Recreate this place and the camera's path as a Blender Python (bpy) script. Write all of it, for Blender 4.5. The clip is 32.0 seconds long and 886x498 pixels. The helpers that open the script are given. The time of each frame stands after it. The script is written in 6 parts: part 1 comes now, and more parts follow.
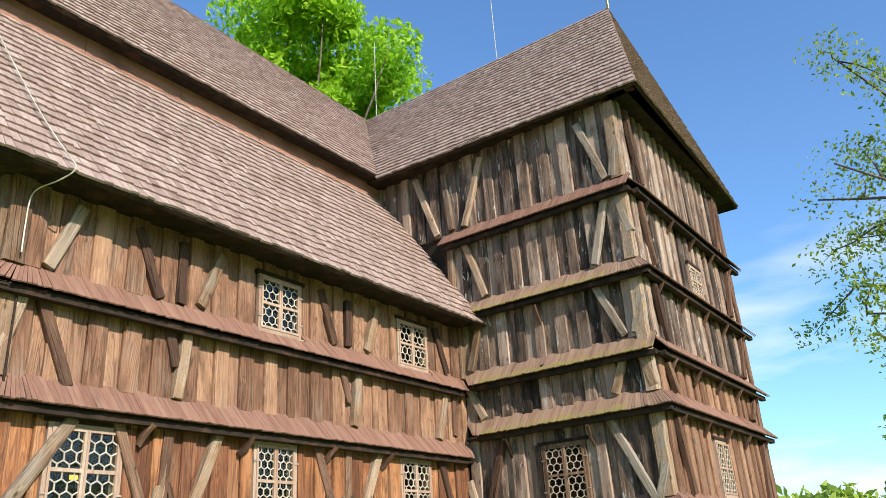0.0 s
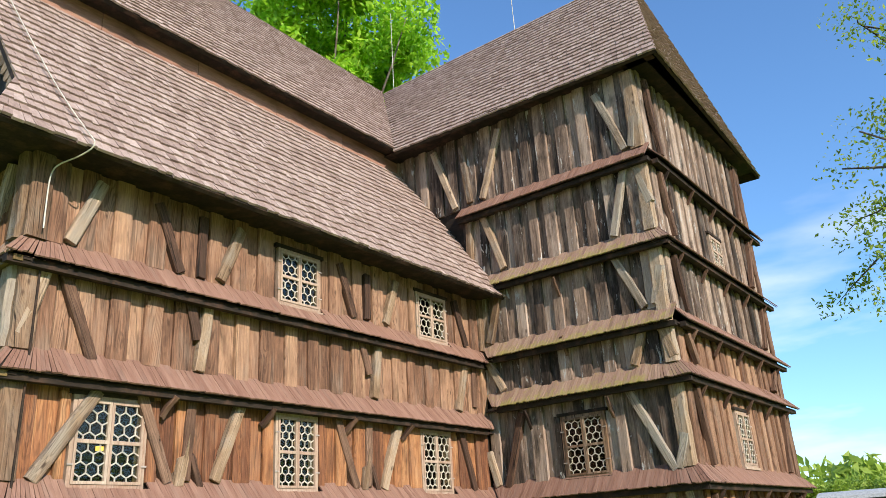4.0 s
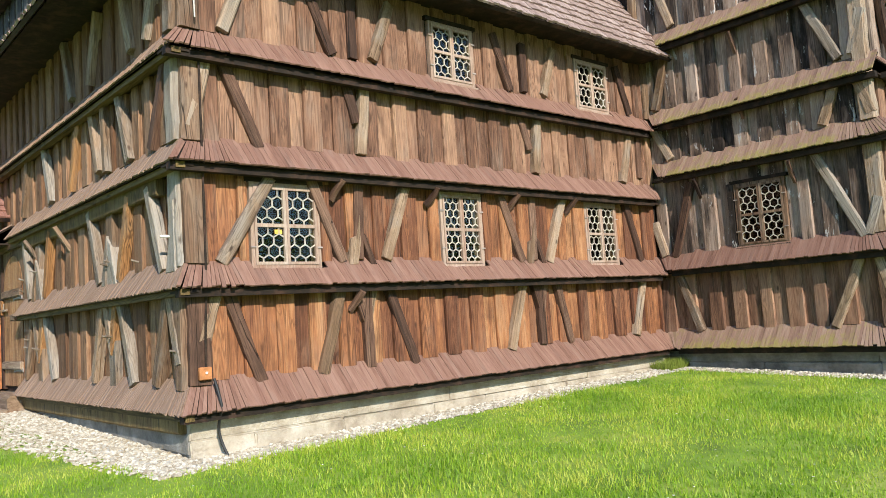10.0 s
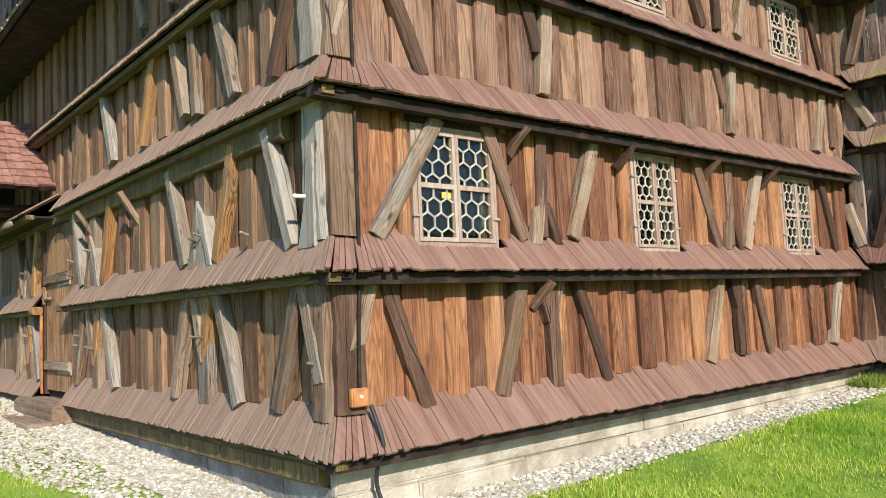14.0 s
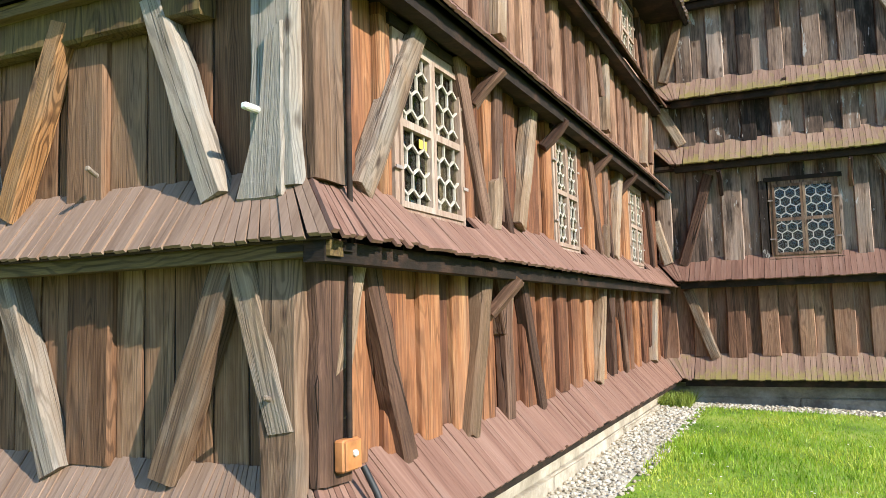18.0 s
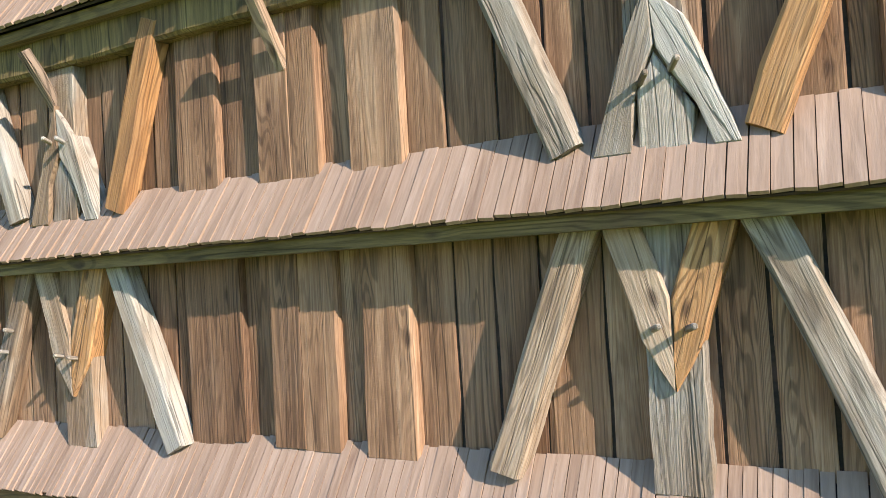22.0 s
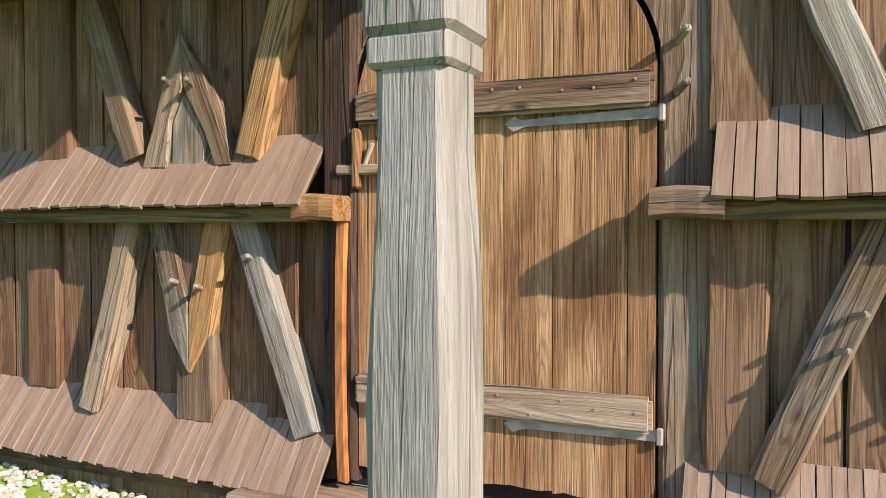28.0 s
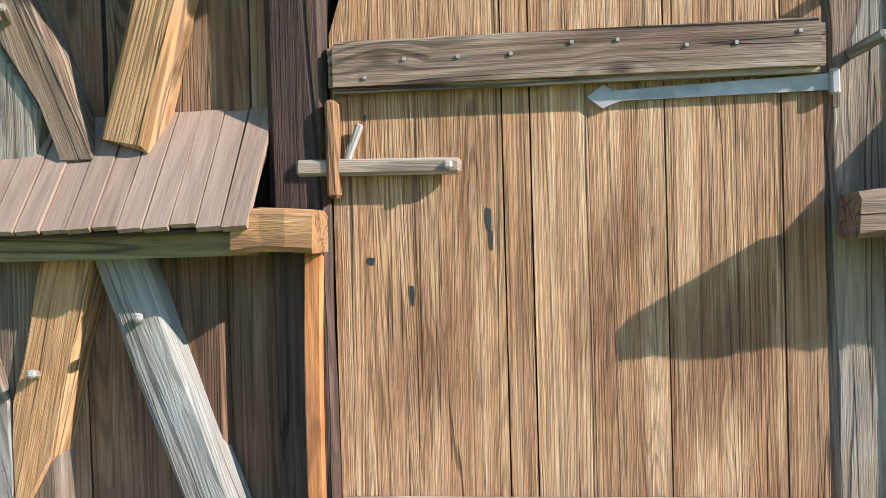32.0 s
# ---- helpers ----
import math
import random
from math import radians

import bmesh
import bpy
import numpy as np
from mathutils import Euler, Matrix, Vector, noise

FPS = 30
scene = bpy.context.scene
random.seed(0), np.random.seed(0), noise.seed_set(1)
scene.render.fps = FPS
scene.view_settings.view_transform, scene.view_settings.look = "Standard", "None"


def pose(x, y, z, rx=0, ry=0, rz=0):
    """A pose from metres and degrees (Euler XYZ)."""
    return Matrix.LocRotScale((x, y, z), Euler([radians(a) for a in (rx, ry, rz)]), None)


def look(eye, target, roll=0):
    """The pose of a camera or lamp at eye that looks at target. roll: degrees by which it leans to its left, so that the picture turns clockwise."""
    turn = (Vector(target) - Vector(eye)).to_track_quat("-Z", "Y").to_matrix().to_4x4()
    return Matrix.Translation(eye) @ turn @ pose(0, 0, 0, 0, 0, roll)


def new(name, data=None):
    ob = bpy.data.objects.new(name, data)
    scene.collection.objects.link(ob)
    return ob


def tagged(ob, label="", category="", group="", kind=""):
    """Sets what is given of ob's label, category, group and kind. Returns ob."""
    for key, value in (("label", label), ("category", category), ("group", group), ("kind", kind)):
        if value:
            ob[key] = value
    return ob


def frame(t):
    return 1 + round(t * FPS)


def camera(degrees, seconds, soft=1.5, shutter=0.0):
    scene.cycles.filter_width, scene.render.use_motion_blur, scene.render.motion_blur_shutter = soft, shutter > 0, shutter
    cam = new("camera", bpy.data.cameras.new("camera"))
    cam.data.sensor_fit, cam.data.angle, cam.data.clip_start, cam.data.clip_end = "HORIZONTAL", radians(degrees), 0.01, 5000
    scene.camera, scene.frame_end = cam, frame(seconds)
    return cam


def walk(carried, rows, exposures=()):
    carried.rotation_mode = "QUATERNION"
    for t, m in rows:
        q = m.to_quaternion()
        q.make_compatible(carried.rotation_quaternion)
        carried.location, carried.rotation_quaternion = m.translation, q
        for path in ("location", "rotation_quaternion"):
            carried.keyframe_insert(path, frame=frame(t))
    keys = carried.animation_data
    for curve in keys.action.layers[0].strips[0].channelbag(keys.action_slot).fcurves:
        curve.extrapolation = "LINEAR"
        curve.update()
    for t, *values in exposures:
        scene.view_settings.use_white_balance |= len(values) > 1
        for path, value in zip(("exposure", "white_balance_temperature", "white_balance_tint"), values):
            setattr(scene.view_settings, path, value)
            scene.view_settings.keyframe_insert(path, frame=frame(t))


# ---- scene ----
cam = camera(59.0, 32.0, soft=0.8)
PATH = [
    (0, (-3.272, -7.421, 1.11), (-1.75, -6.37, 1.872), -3.7),
    (0.5, (-3.279, -7.418, 1.126), (-1.763, -6.365, 1.895), -3.8),
    (1, (-3.296, -7.373, 1.11), (-1.792, -6.312, 1.894), -3.7),
    (1.5, (-3.318, -7.374, 1.096), (-1.885, -6.21, 1.866), -2.9),
    (2, (-3.338, -7.316, 1.115), (-1.975, -6.059, 1.865), -3.6),
    (2.5, (-3.337, -7.369, 1.101), (-1.961, -6.121, 1.843), -3.6),
    (3, (-3.309, -7.388, 1.101), (-1.881, -6.201, 1.843), -3.7),
    (3.5, (-3.271, -7.441, 1.09), (-1.791, -6.322, 1.837), -3.9),
    (5.5, (-3.22, -7.393, 1.185), (-1.624, -6.286, 1.659), -1.7),
    (6, (-3.186, -7.435, 1.145), (-1.509, -6.438, 1.584), -2.1),
    (6.5, (-3.175, -7.464, 1.177), (-1.415, -6.609, 1.591), -3.2),
    (7, (-3.172, -7.45, 1.233), (-1.456, -6.511, 1.649), -2.9),
    (7.5, (-3.248, -7.361, 1.256), (-1.643, -6.248, 1.685), -2.6),
    (8, (-3.255, -7.329, 1.298), (-1.778, -6.067, 1.774), -3.7),
    (8.5, (-3.256, -7.318, 1.313), (-1.802, -6.062, 1.87), -3.9),
    (9, (-3.204, -7.3, 1.259), (-1.775, -5.96, 1.665), -3.4),
    (9.5, (-3.148, -7.292, 1.226), (-1.802, -5.846, 1.54), -3.5),
    (10, (-3.074, -7.097, 1.184), (-1.751, -5.606, 1.356), -3.8),
    (10.5, (-3.056, -6.812, 1.209), (-1.654, -5.398, 1.394), -3.7),
    (11, (-2.903, -6.529, 1.212), (-1.487, -5.129, 1.405), -3.1),
    (11.5, (-2.808, -6.265, 1.238), (-1.387, -4.868, 1.409), -2.4),
    (12, (-2.785, -5.848, 1.254), (-1.415, -4.4, 1.425), -2.1),
    (12.5, (-2.681, -5.466, 1.265), (-1.386, -3.948, 1.408), -2.8),
    (13, (-2.616, -5.115, 1.304), (-1.402, -3.532, 1.438), -2.8),
    (13.5, (-2.683, -4.728, 1.319), (-1.437, -3.171, 1.467), -3.1),
    (15.5, (-2.733, -3.219, 1.292), (-1.118, -2.049, 1.457), -0.4),
    (16, (-2.626, -2.983, 1.297), (-0.812, -2.155, 1.454), -1.1),
    (16.5, (-2.622, -2.734, 1.296), (-0.689, -2.247, 1.458), -1.5),
    (17, (-2.544, -2.472, 1.299), (-0.592, -2.072, 1.475), -1.5),
    (17.5, (-2.440, -2.136, 1.310), (-0.568, -1.453, 1.479), -1.8),
    (18, (-2.483, -1.717, 1.308), (-0.672, -0.886, 1.481), -1.6),
    (18.5, (-2.488, -1.324, 1.337), (-0.733, -0.378, 1.494), -1.6),
    (19, (-2.527, -0.896, 1.344), (-0.803, 0.103, 1.512), -1.8),
    (19.5, (-2.601, -0.502, 1.335), (-0.873, 0.494, 1.492), -1.7),
    (20, (-2.656, -0.144, 1.345), (-0.913, 0.830, 1.461), -1.5),
    (20.5, (-2.607, 0.228, 1.393), (-0.880, 1.234, 1.473), -2.7),
    (21, (-2.661, 0.592, 1.416), (-0.943, 1.614, 1.496), -3.6),
    (21.5, (-2.669, 0.959, 1.434), (-0.912, 1.912, 1.498), -3.5),
    (22, (-2.644, 1.329, 1.429), (-0.883, 2.275, 1.485), -3.3),
    (22.5, (-2.682, 1.686, 1.426), (-0.954, 2.691, 1.475), -3.2),
    (23, (-2.705, 2.032, 1.439), (-0.994, 3.065, 1.467), -2.9),
    (23.5, (-2.656, 2.427, 1.430), (-0.978, 3.514, 1.468), -3.5),
    (24, (-2.665, 2.796, 1.426), (-1.017, 3.927, 1.482), -3.1),
    (24.5, (-2.679, 3.146, 1.455), (-1.055, 4.312, 1.502), -1.4),
    (25, (-2.635, 3.521, 1.459), (-1.041, 4.727, 1.534), -1.3),
    (25.5, (-2.657, 3.823, 1.476), (-1.063, 5.028, 1.554), -1.2),
    (26, (-2.726, 4.139, 1.478), (-1.105, 5.309, 1.550), -0.8),
    (26.5, (-2.760, 4.496, 1.466), (-1.119, 5.639, 1.501), -0.6),
    (28.5, (-2.727, 5.709, 1.525), (-0.837, 6.363, 1.481), 0.1),
    (29, (-2.696, 5.981, 1.543), (-0.759, 6.478, 1.521), -0.2),
    (29.5, (-2.622, 6.169, 1.534), (-0.664, 6.575, 1.522), -0.8),
    (30, (-2.455, 6.304, 1.525), (-0.479, 6.611, 1.518), -1.7),
    (30.5, (-2.3, 6.422, 1.514), (-0.305, 6.558, 1.507), -2.3),
    (31, (-2.130, 6.528, 1.533), (-0.133, 6.638, 1.515), -2.0),
    (31.5, (-1.981, 6.584, 1.549), (0.014, 6.716, 1.500), -2.0),
    (32, (-1.928, 6.56, 1.565), (0.063, 6.752, 1.534), -1.6),
]
EXPOSURES = [(0, 0.62, 7000, 11), (8, 0.53, 6700, 10), (13, 0.53, 6500, 10), (17, 0.53, 6500, 10), (18, 0.8, 6450, 10), (19, 1.05, 6400, 10), (22, 1.3, 6450, 11), (24, 1.18, 6600, 11), (26, 1.0, 6800, 12), (28.5, 0.92, 6900, 14), (29, 1.0, 6900, 15), (30, 1.12, 6900, 15), (31, 1.25, 6200, 12), (32, 1.3, 5700, 8)]
walk(cam, [(t, look(eye, target, roll)) for t, eye, target, roll in PATH], EXPOSURES)

# ---- world, sun, exposure ----
SUN_DIR = Vector((-0.36, -1.0, 0.6)).normalized()
world = bpy.data.worlds.new("sky")
scene.world = world
world.use_nodes = True
wn, wl = world.node_tree.nodes, world.node_tree.links
sky = wn.new("ShaderNodeTexSky")
sky.sky_type, sky.sun_disc = "NISHITA", False
sky.sun_elevation = math.asin(SUN_DIR.z)
sky.sun_rotation = math.atan2(SUN_DIR.x, SUN_DIR.y)
sky.air_density, sky.dust_density, sky.ozone_density = 1.0, 0.6, 1.6
# thin clouds low over the horizon
geo = wn.new("ShaderNodeTexCoord")
cmap = wn.new("ShaderNodeMapping")
cmap.inputs["Scale"].default_value = (2.2, 2.2, 9.0)
cno = wn.new("ShaderNodeTexNoise")
cno.inputs["Scale"].default_value, cno.inputs["Detail"].default_value = 1.3, 6.0
cr = wn.new("ShaderNodeMapRange")
cr.inputs[1].default_value, cr.inputs[2].default_value = 0.46, 0.64
sep = wn.new("ShaderNodeSeparateXYZ")
ch = wn.new("ShaderNodeMapRange")
ch.inputs[1].default_value, ch.inputs[2].default_value = 0.42, 0.1
mul = wn.new("ShaderNodeMath")
mul.operation = "MULTIPLY"
mix = wn.new("ShaderNodeMixRGB")
mix.inputs[2].default_value = (7.0, 7.6, 8.4, 1)
wl.new(geo.outputs["Generated"], cmap.inputs["Vector"])
wl.new(cmap.outputs["Vector"], cno.inputs["Vector"])
wl.new(cno.outputs["Fac"], cr.inputs[0])
wl.new(geo.outputs["Generated"], sep.inputs[0])
wl.new(sep.outputs["Z"], ch.inputs[0])
wl.new(cr.outputs[0], mul.inputs[0])
wl.new(ch.outputs[0], mul.inputs[1])
wl.new(mul.outputs[0], mix.inputs[0])
tint = wn.new("ShaderNodeMixRGB")
tint.blend_type = "MULTIPLY"
tint.inputs[0].default_value, tint.inputs[2].default_value = 1.0, (0.80, 1.22, 1.62, 1)
wl.new(sky.outputs[0], tint.inputs[1])
wl.new(tint.outputs[0], mix.inputs[1])
wl.new(mix.outputs[0], wn["Background"].inputs[0])
wn["Background"].inputs[1].default_value = 0.115
sun = new("sun", bpy.data.lights.new("sun", "SUN"))
sun.data.energy, sun.data.angle, sun.data.color = 5.0, radians(0.53), (1.0, 0.93, 0.82)
sun.matrix_world = look(SUN_DIR * 40, (0, 0, 0))


# ---- materials ----
def nodes_of(name):
    m = bpy.data.materials.new(name)
    m.use_nodes = True
    nt = m.node_tree
    return m, nt, nt.nodes["Principled BSDF"]


def nd(nt, kind, **ins):
    n = nt.nodes.new(kind)
    for k, v in ins.items():
        n.inputs[k.replace("_", " ")].default_value = v
    return n


def ramp(nt, fac, stops):
    r = nt.nodes.new("ShaderNodeValToRGB")
    els = r.color_ramp.elements
    while len(els) < len(stops):
        els.new(0.5)
    for e, (p, c) in zip(els, stops):
        e.position, e.color = p, (*c, 1)
    nt.links.new(fac, r.inputs[0])
    return r.outputs[0]


def mixc(nt, fac, a, b, mode="MIX"):
    m = nt.nodes.new("ShaderNodeMixRGB")
    m.blend_type = mode
    for i, v in ((0, fac), (1, a), (2, b)):
        if isinstance(v, (int, float)):
            m.inputs[i].default_value = v
        elif isinstance(v, tuple):
            m.inputs[i].default_value = (*v, 1)
        else:
            nt.links.new(v, m.inputs[i])
    return m.outputs[0]


def math_node(nt, op, a, b=0.0):
    m = nt.nodes.new("ShaderNodeMath")
    m.operation = op
    for i, v in ((0, a), (1, b)):
        if isinstance(v, (int, float)):
            m.inputs[i].default_value = v
        else:
            nt.links.new(v, m.inputs[i])
    return m.outputs[0]


def wood(name, stops, grain=(70, 70, 3.2), world_space=False, rough=0.8, bump=0.5, vary=0.5, island=False, grey=None, knots=True, wavy=0.5, streak=0.45, cracks=0.0, lines=0.7, stain=(0.09, 0.045, 0.03), stain_amt=0.6, rings=0.35, peel=None, moss=None):
    """Wood whose grain runs along the axis with the small scale; each piece has its own tone."""
    m, nt, p = nodes_of(name)
    lk = nt.links.new
    co = nt.nodes.new("ShaderNodeNewGeometry") if world_space else nt.nodes.new("ShaderNodeTexCoord")
    vec = co.outputs["Position" if world_space else "Object"]
    info = nt.nodes.new("ShaderNodeNewGeometry" if island else "ShaderNodeObjectInfo")
    rnd = info.outputs["Random Per Island" if island else "Random"]
    off = nt.nodes.new("ShaderNodeVectorMath")
    off.operation = "ADD"
    lk(vec, off.inputs[0])
    lk(math_node(nt, "MULTIPLY", rnd, 61.0), off.inputs[1])

    def noise(scale, size, detail, roughness=0.6, warp=0.0):
        mp = nd(nt, "ShaderNodeMapping")
        mp.inputs["Scale"].default_value = scale
        lk(off.outputs[0], mp.inputs["Vector"])
        n = nd(nt, "ShaderNodeTexNoise", Scale=size, Detail=detail, Roughness=roughness, Distortion=warp)
        lk(mp.outputs[0], n.inputs["Vector"])
        return n.outputs["Fac"]

    def rng_map(v, a, b_, c, d):
        r = nd(nt, "ShaderNodeMapRange")
        for k, q in enumerate((a, b_, c, d)):
            r.inputs[k + 1].default_value = q
        lk(v, r.inputs[0])
        return r.outputs[0]

    along = lambda across, lengthwise: tuple(across if g > 8 else lengthwise for g in grain)
    gm = max(grain)
    fibre = noise(grain, 1.0, 6.0, 0.62, wavy)
    blotch = noise(along(2.6, 0.9), 1.6, 4.0, 0.62)
    broad = noise(along(gm / 7, 0.5), 1.0, 3.0, 0.55, 0.3)
    # tone: own shade of the piece, broad streaks, a little fibre
    tone = math_node(nt, "ADD", math_node(nt, "MULTIPLY", math_node(nt, "SUBTRACT", rnd, 0.5), vary), math_node(nt, "MULTIPLY", fibre, 0.68))
    tone = math_node(nt, "ADD", tone, math_node(nt, "MULTIPLY", broad, 0.25 + streak * 0.7))
    tone = math_node(nt, "SUBTRACT", tone, 0.34 + (0.25 + streak * 0.7) * 0.5 - 0.5)
    col = ramp(nt, tone, stops)
    col = mixc(nt, rng_map(blotch, 0.5, 0.68, 0.0, stain_amt), col, stain)
    if grey:
        col = mixc(nt, rng_map(blotch, 0.5, 0.32, 0.0, grey[1]), col, grey[0])
    if knots:
        vo = nd(nt, "ShaderNodeTexVoronoi", Scale=1.0)
        mp3 = nd(nt, "ShaderNodeMapping")
        mp3.inputs["Scale"].default_value = along(6.0, 2.6)
        lk(off.outputs[0], mp3.inputs["Vector"])
        lk(mp3.outputs[0], vo.inputs["Vector"])
        col = mixc(nt, rng_map(vo.outputs["Distance"], 0.13, 0.05, 0.0, 0.8), col, (0.05, 0.025, 0.015))
    # growth rings: level lines of a stretched noise
    level = noise(along(gm / 13, 0.42), 1.0, 1.0, 0.4, 0.15)
    if knots:
        level = math_node(nt, "ADD", level, rng_map(vo.outputs["Distance"], 0.34, 0.0, 0.0, 0.06))
    ring = math_node(nt, "SINE", math_node(nt, "MULTIPLY", level, 150.0))
    mask = rng_map(noise(along(3.0, 0.6), 1.3, 2.0), 0.38, 0.62, 0.25, 1.0)
    ringf = math_node(nt, "SUBTRACT", 1.0, math_node(nt, "MULTIPLY", rng_map(ring, 0.0, 0.8, 0.0, min(0.9, rings * 1.3)), mask))
    col = mixc(nt, 1.0, col, ringf, "MULTIPLY")
    # long drying cracks
    ck = noise(along(gm / 6, 0.45), 0.55, 2.0, 0.5, 0.6)
    dist = math_node(nt, "ABSOLUTE", math_node(nt, "SUBTRACT", ck, 0.5))
    crack = rng_map(dist, 0.003, 0.009, 1.0 - cracks, 1.0)
    col = mixc(nt, 1.0, col, crack, "MULTIPLY")
    # fine fibre lines
    fine = noise(grain, 3.4, 3.0)
    col = mixc(nt, 1.0, col, rng_map(fine, 0.32, 0.5, lines, 1.0), "MULTIPLY")
    if peel:
        pn = noise(along(9.0, 2.2), 1.0, 6.0, 0.7, 0.4)
        col = mixc(nt, rng_map(pn, peel[1], peel[1] + 0.03, 0.0, 0.85), col, peel[0])
    if moss:
        mn = noise((7.0, 7.0, 7.0), 1.0, 5.0, 0.7)
        sp = nt.nodes.new("ShaderNodeSeparateXYZ")
        lk(co.outputs["Object"], sp.inputs[0])
        low = rng_map(sp.outputs["Z"], moss[1], moss[2], 1.0, 0.0)
        col = mixc(nt, rng_map(math_node(nt, "ADD", mn, math_node(nt, "MULTIPLY", low, 0.24)), 0.54, 0.76, 0.0, 0.8), col, moss[0])
    lk(col, p.inputs["Base Color"])
    p.inputs["Roughness"].default_value = rough
    p.inputs["Specular IOR Level"].default_value = 0.25
    b = nd(nt, "ShaderNodeBump", Strength=min(1.0, bump), Distance=0.006)
    h = math_node(nt, "ADD", math_node(nt, "MULTIPLY", fibre, 0.5), math_node(nt, "MULTIPLY", fine, 0.5))
    h = math_node(nt, "ADD", h, math_node(nt, "ADD", math_node(nt, "MULTIPLY", ringf, 0.4), math_node(nt, "MULTIPLY", crack, 1.5)))
    h = math_node(nt, "ADD", h, math_node(nt, "MULTIPLY", broad, 0.8))
    lk(h, b.inputs["Height"])
    lk(b.outputs[0], p.inputs["Normal"])
    return m


def rough_stuff(name, a, b, c, scale=6.0, rough=0.9, bump=0.4, island=False):
    m, nt, p = nodes_of(name)
    lk = nt.links.new
    g = nt.nodes.new("ShaderNodeNewGeometry")
    n1 = nd(nt, "ShaderNodeTexNoise", Scale=scale, Detail=8.0, Roughness=0.65)
    n2 = nd(nt, "ShaderNodeTexNoise", Scale=scale * 9, Detail=4.0, Roughness=0.6)
    lk(g.outputs["Position"], n1.inputs["Vector"])
    lk(g.outputs["Position"], n2.inputs["Vector"])
    f = n1.outputs["Fac"]
    if island:
        f = math_node(nt, "ADD", math_node(nt, "MULTIPLY", f, 0.6), math_node(nt, "MULTIPLY", g.outputs["Random Per Island"], 0.4))
    col = ramp(nt, f, [(0.3, a), (0.5, b), (0.7, c)])
    lk(mixc(nt, 0.35, col, n2.outputs["Fac"], "MULTIPLY"), p.inputs["Base Color"])
    p.inputs["Roughness"].default_value = rough
    bm_ = nd(nt, "ShaderNodeBump", Strength=bump, Distance=0.02)
    lk(math_node(nt, "ADD", n1.outputs["Fac"], n2.outputs["Fac"]), bm_.inputs["Height"])
    lk(bm_.outputs[0], p.inputs["Normal"])
    return m


def leaf_mat(name, a, b, c, trans=0.35, contrast=1.0):
    m, nt, p = nodes_of(name)
    lk = nt.links.new
    g = nt.nodes.new("ShaderNodeNewGeometry")
    n = nd(nt, "ShaderNodeTexNoise", Scale=0.8, Detail=3.0)
    lk(g.outputs["Position"], n.inputs["Vector"])
    f = math_node(nt, "ADD", math_node(nt, "MULTIPLY", n.outputs["Fac"], 0.5 * contrast), math_node(nt, "MULTIPLY", g.outputs["Random Per Island"], 0.5))
    f = math_node(nt, "SUBTRACT", f, 0.25 * (contrast - 1))
    col = ramp(nt, f, [(0.2, a), (0.5, b), (0.8, c)])
    lk(col, p.inputs["Base Color"])
    p.inputs["Roughness"].default_value = 0.55
    tr = nt.nodes.new("ShaderNodeBsdfTranslucent")
    lk(col, tr.inputs[0])
    mx = nt.nodes.new("ShaderNodeMixShader")
    mx.inputs[0].default_value = trans
    lk(p.outputs[0], mx.inputs[1])
    lk(tr.outputs[0], mx.inputs[2])
    lk(mx.outputs[0], nt.nodes["Material Output"].inputs[0])
    return m


def plain(name, c, rough=0.6, metal=0.0):
    m, nt, p = nodes_of(name)
    n = nd(nt, "ShaderNodeTexNoise", Scale=14.0, Detail=5.0)
    co = nt.nodes.new("ShaderNodeTexCoord")
    nt.links.new(co.outputs["Object"], n.inputs["Vector"])
    d = tuple(v * 0.6 for v in c)
    nt.links.new(ramp(nt, n.outputs["Fac"], [(0.35, d), (0.6, c)]), p.inputs["Base Color"])
    p.inputs["Roughness"].default_value, p.inputs["Metallic"].default_value = rough, metal
    return m


BOARD_LOW = wood("red_pine_boards", [(0.2, (0.06, 0.022, 0.012)), (0.4, (0.165, 0.066, 0.034)), (0.6, (0.315, 0.13, 0.056)), (0.85, (0.45, 0.25, 0.125))], world_space=True, vary=0.42, stain=(0.075, 0.033, 0.02), stain_amt=0.7, grey=((0.22, 0.13, 0.085), 0.5), streak=0.5, lines=0.8, cracks=0.4, rings=0.3)
BOARD_UP = wood("brown_pine_boards", [(0.2, (0.06, 0.032, 0.021)), (0.4, (0.18, 0.09, 0.055)), (0.6, (0.285, 0.158, 0.1)), (0.85, (0.44, 0.27, 0.165))], world_space=True, vary=0.34, stain=(0.09, 0.047, 0.03), stain_amt=0.6, grey=((0.23, 0.16, 0.12), 0.55), streak=0.5, lines=0.8, cracks=0.4, rings=0.3)
BOARD_GREY = wood("grey_brown_boards", [(0.2, (0.07, 0.032, 0.015)), (0.4, (0.165, 0.085, 0.045)), (0.6, (0.265, 0.146, 0.081)), (0.85, (0.41, 0.26, 0.16))], grain=(120, 120, 3), world_space=True, vary=0.3, grey=((0.175, 0.115, 0.078), 0.5), stain=(0.08, 0.036, 0.018), stain_amt=0.6, streak=0.45, lines=0.82, cracks=0.4, rings=0.36)
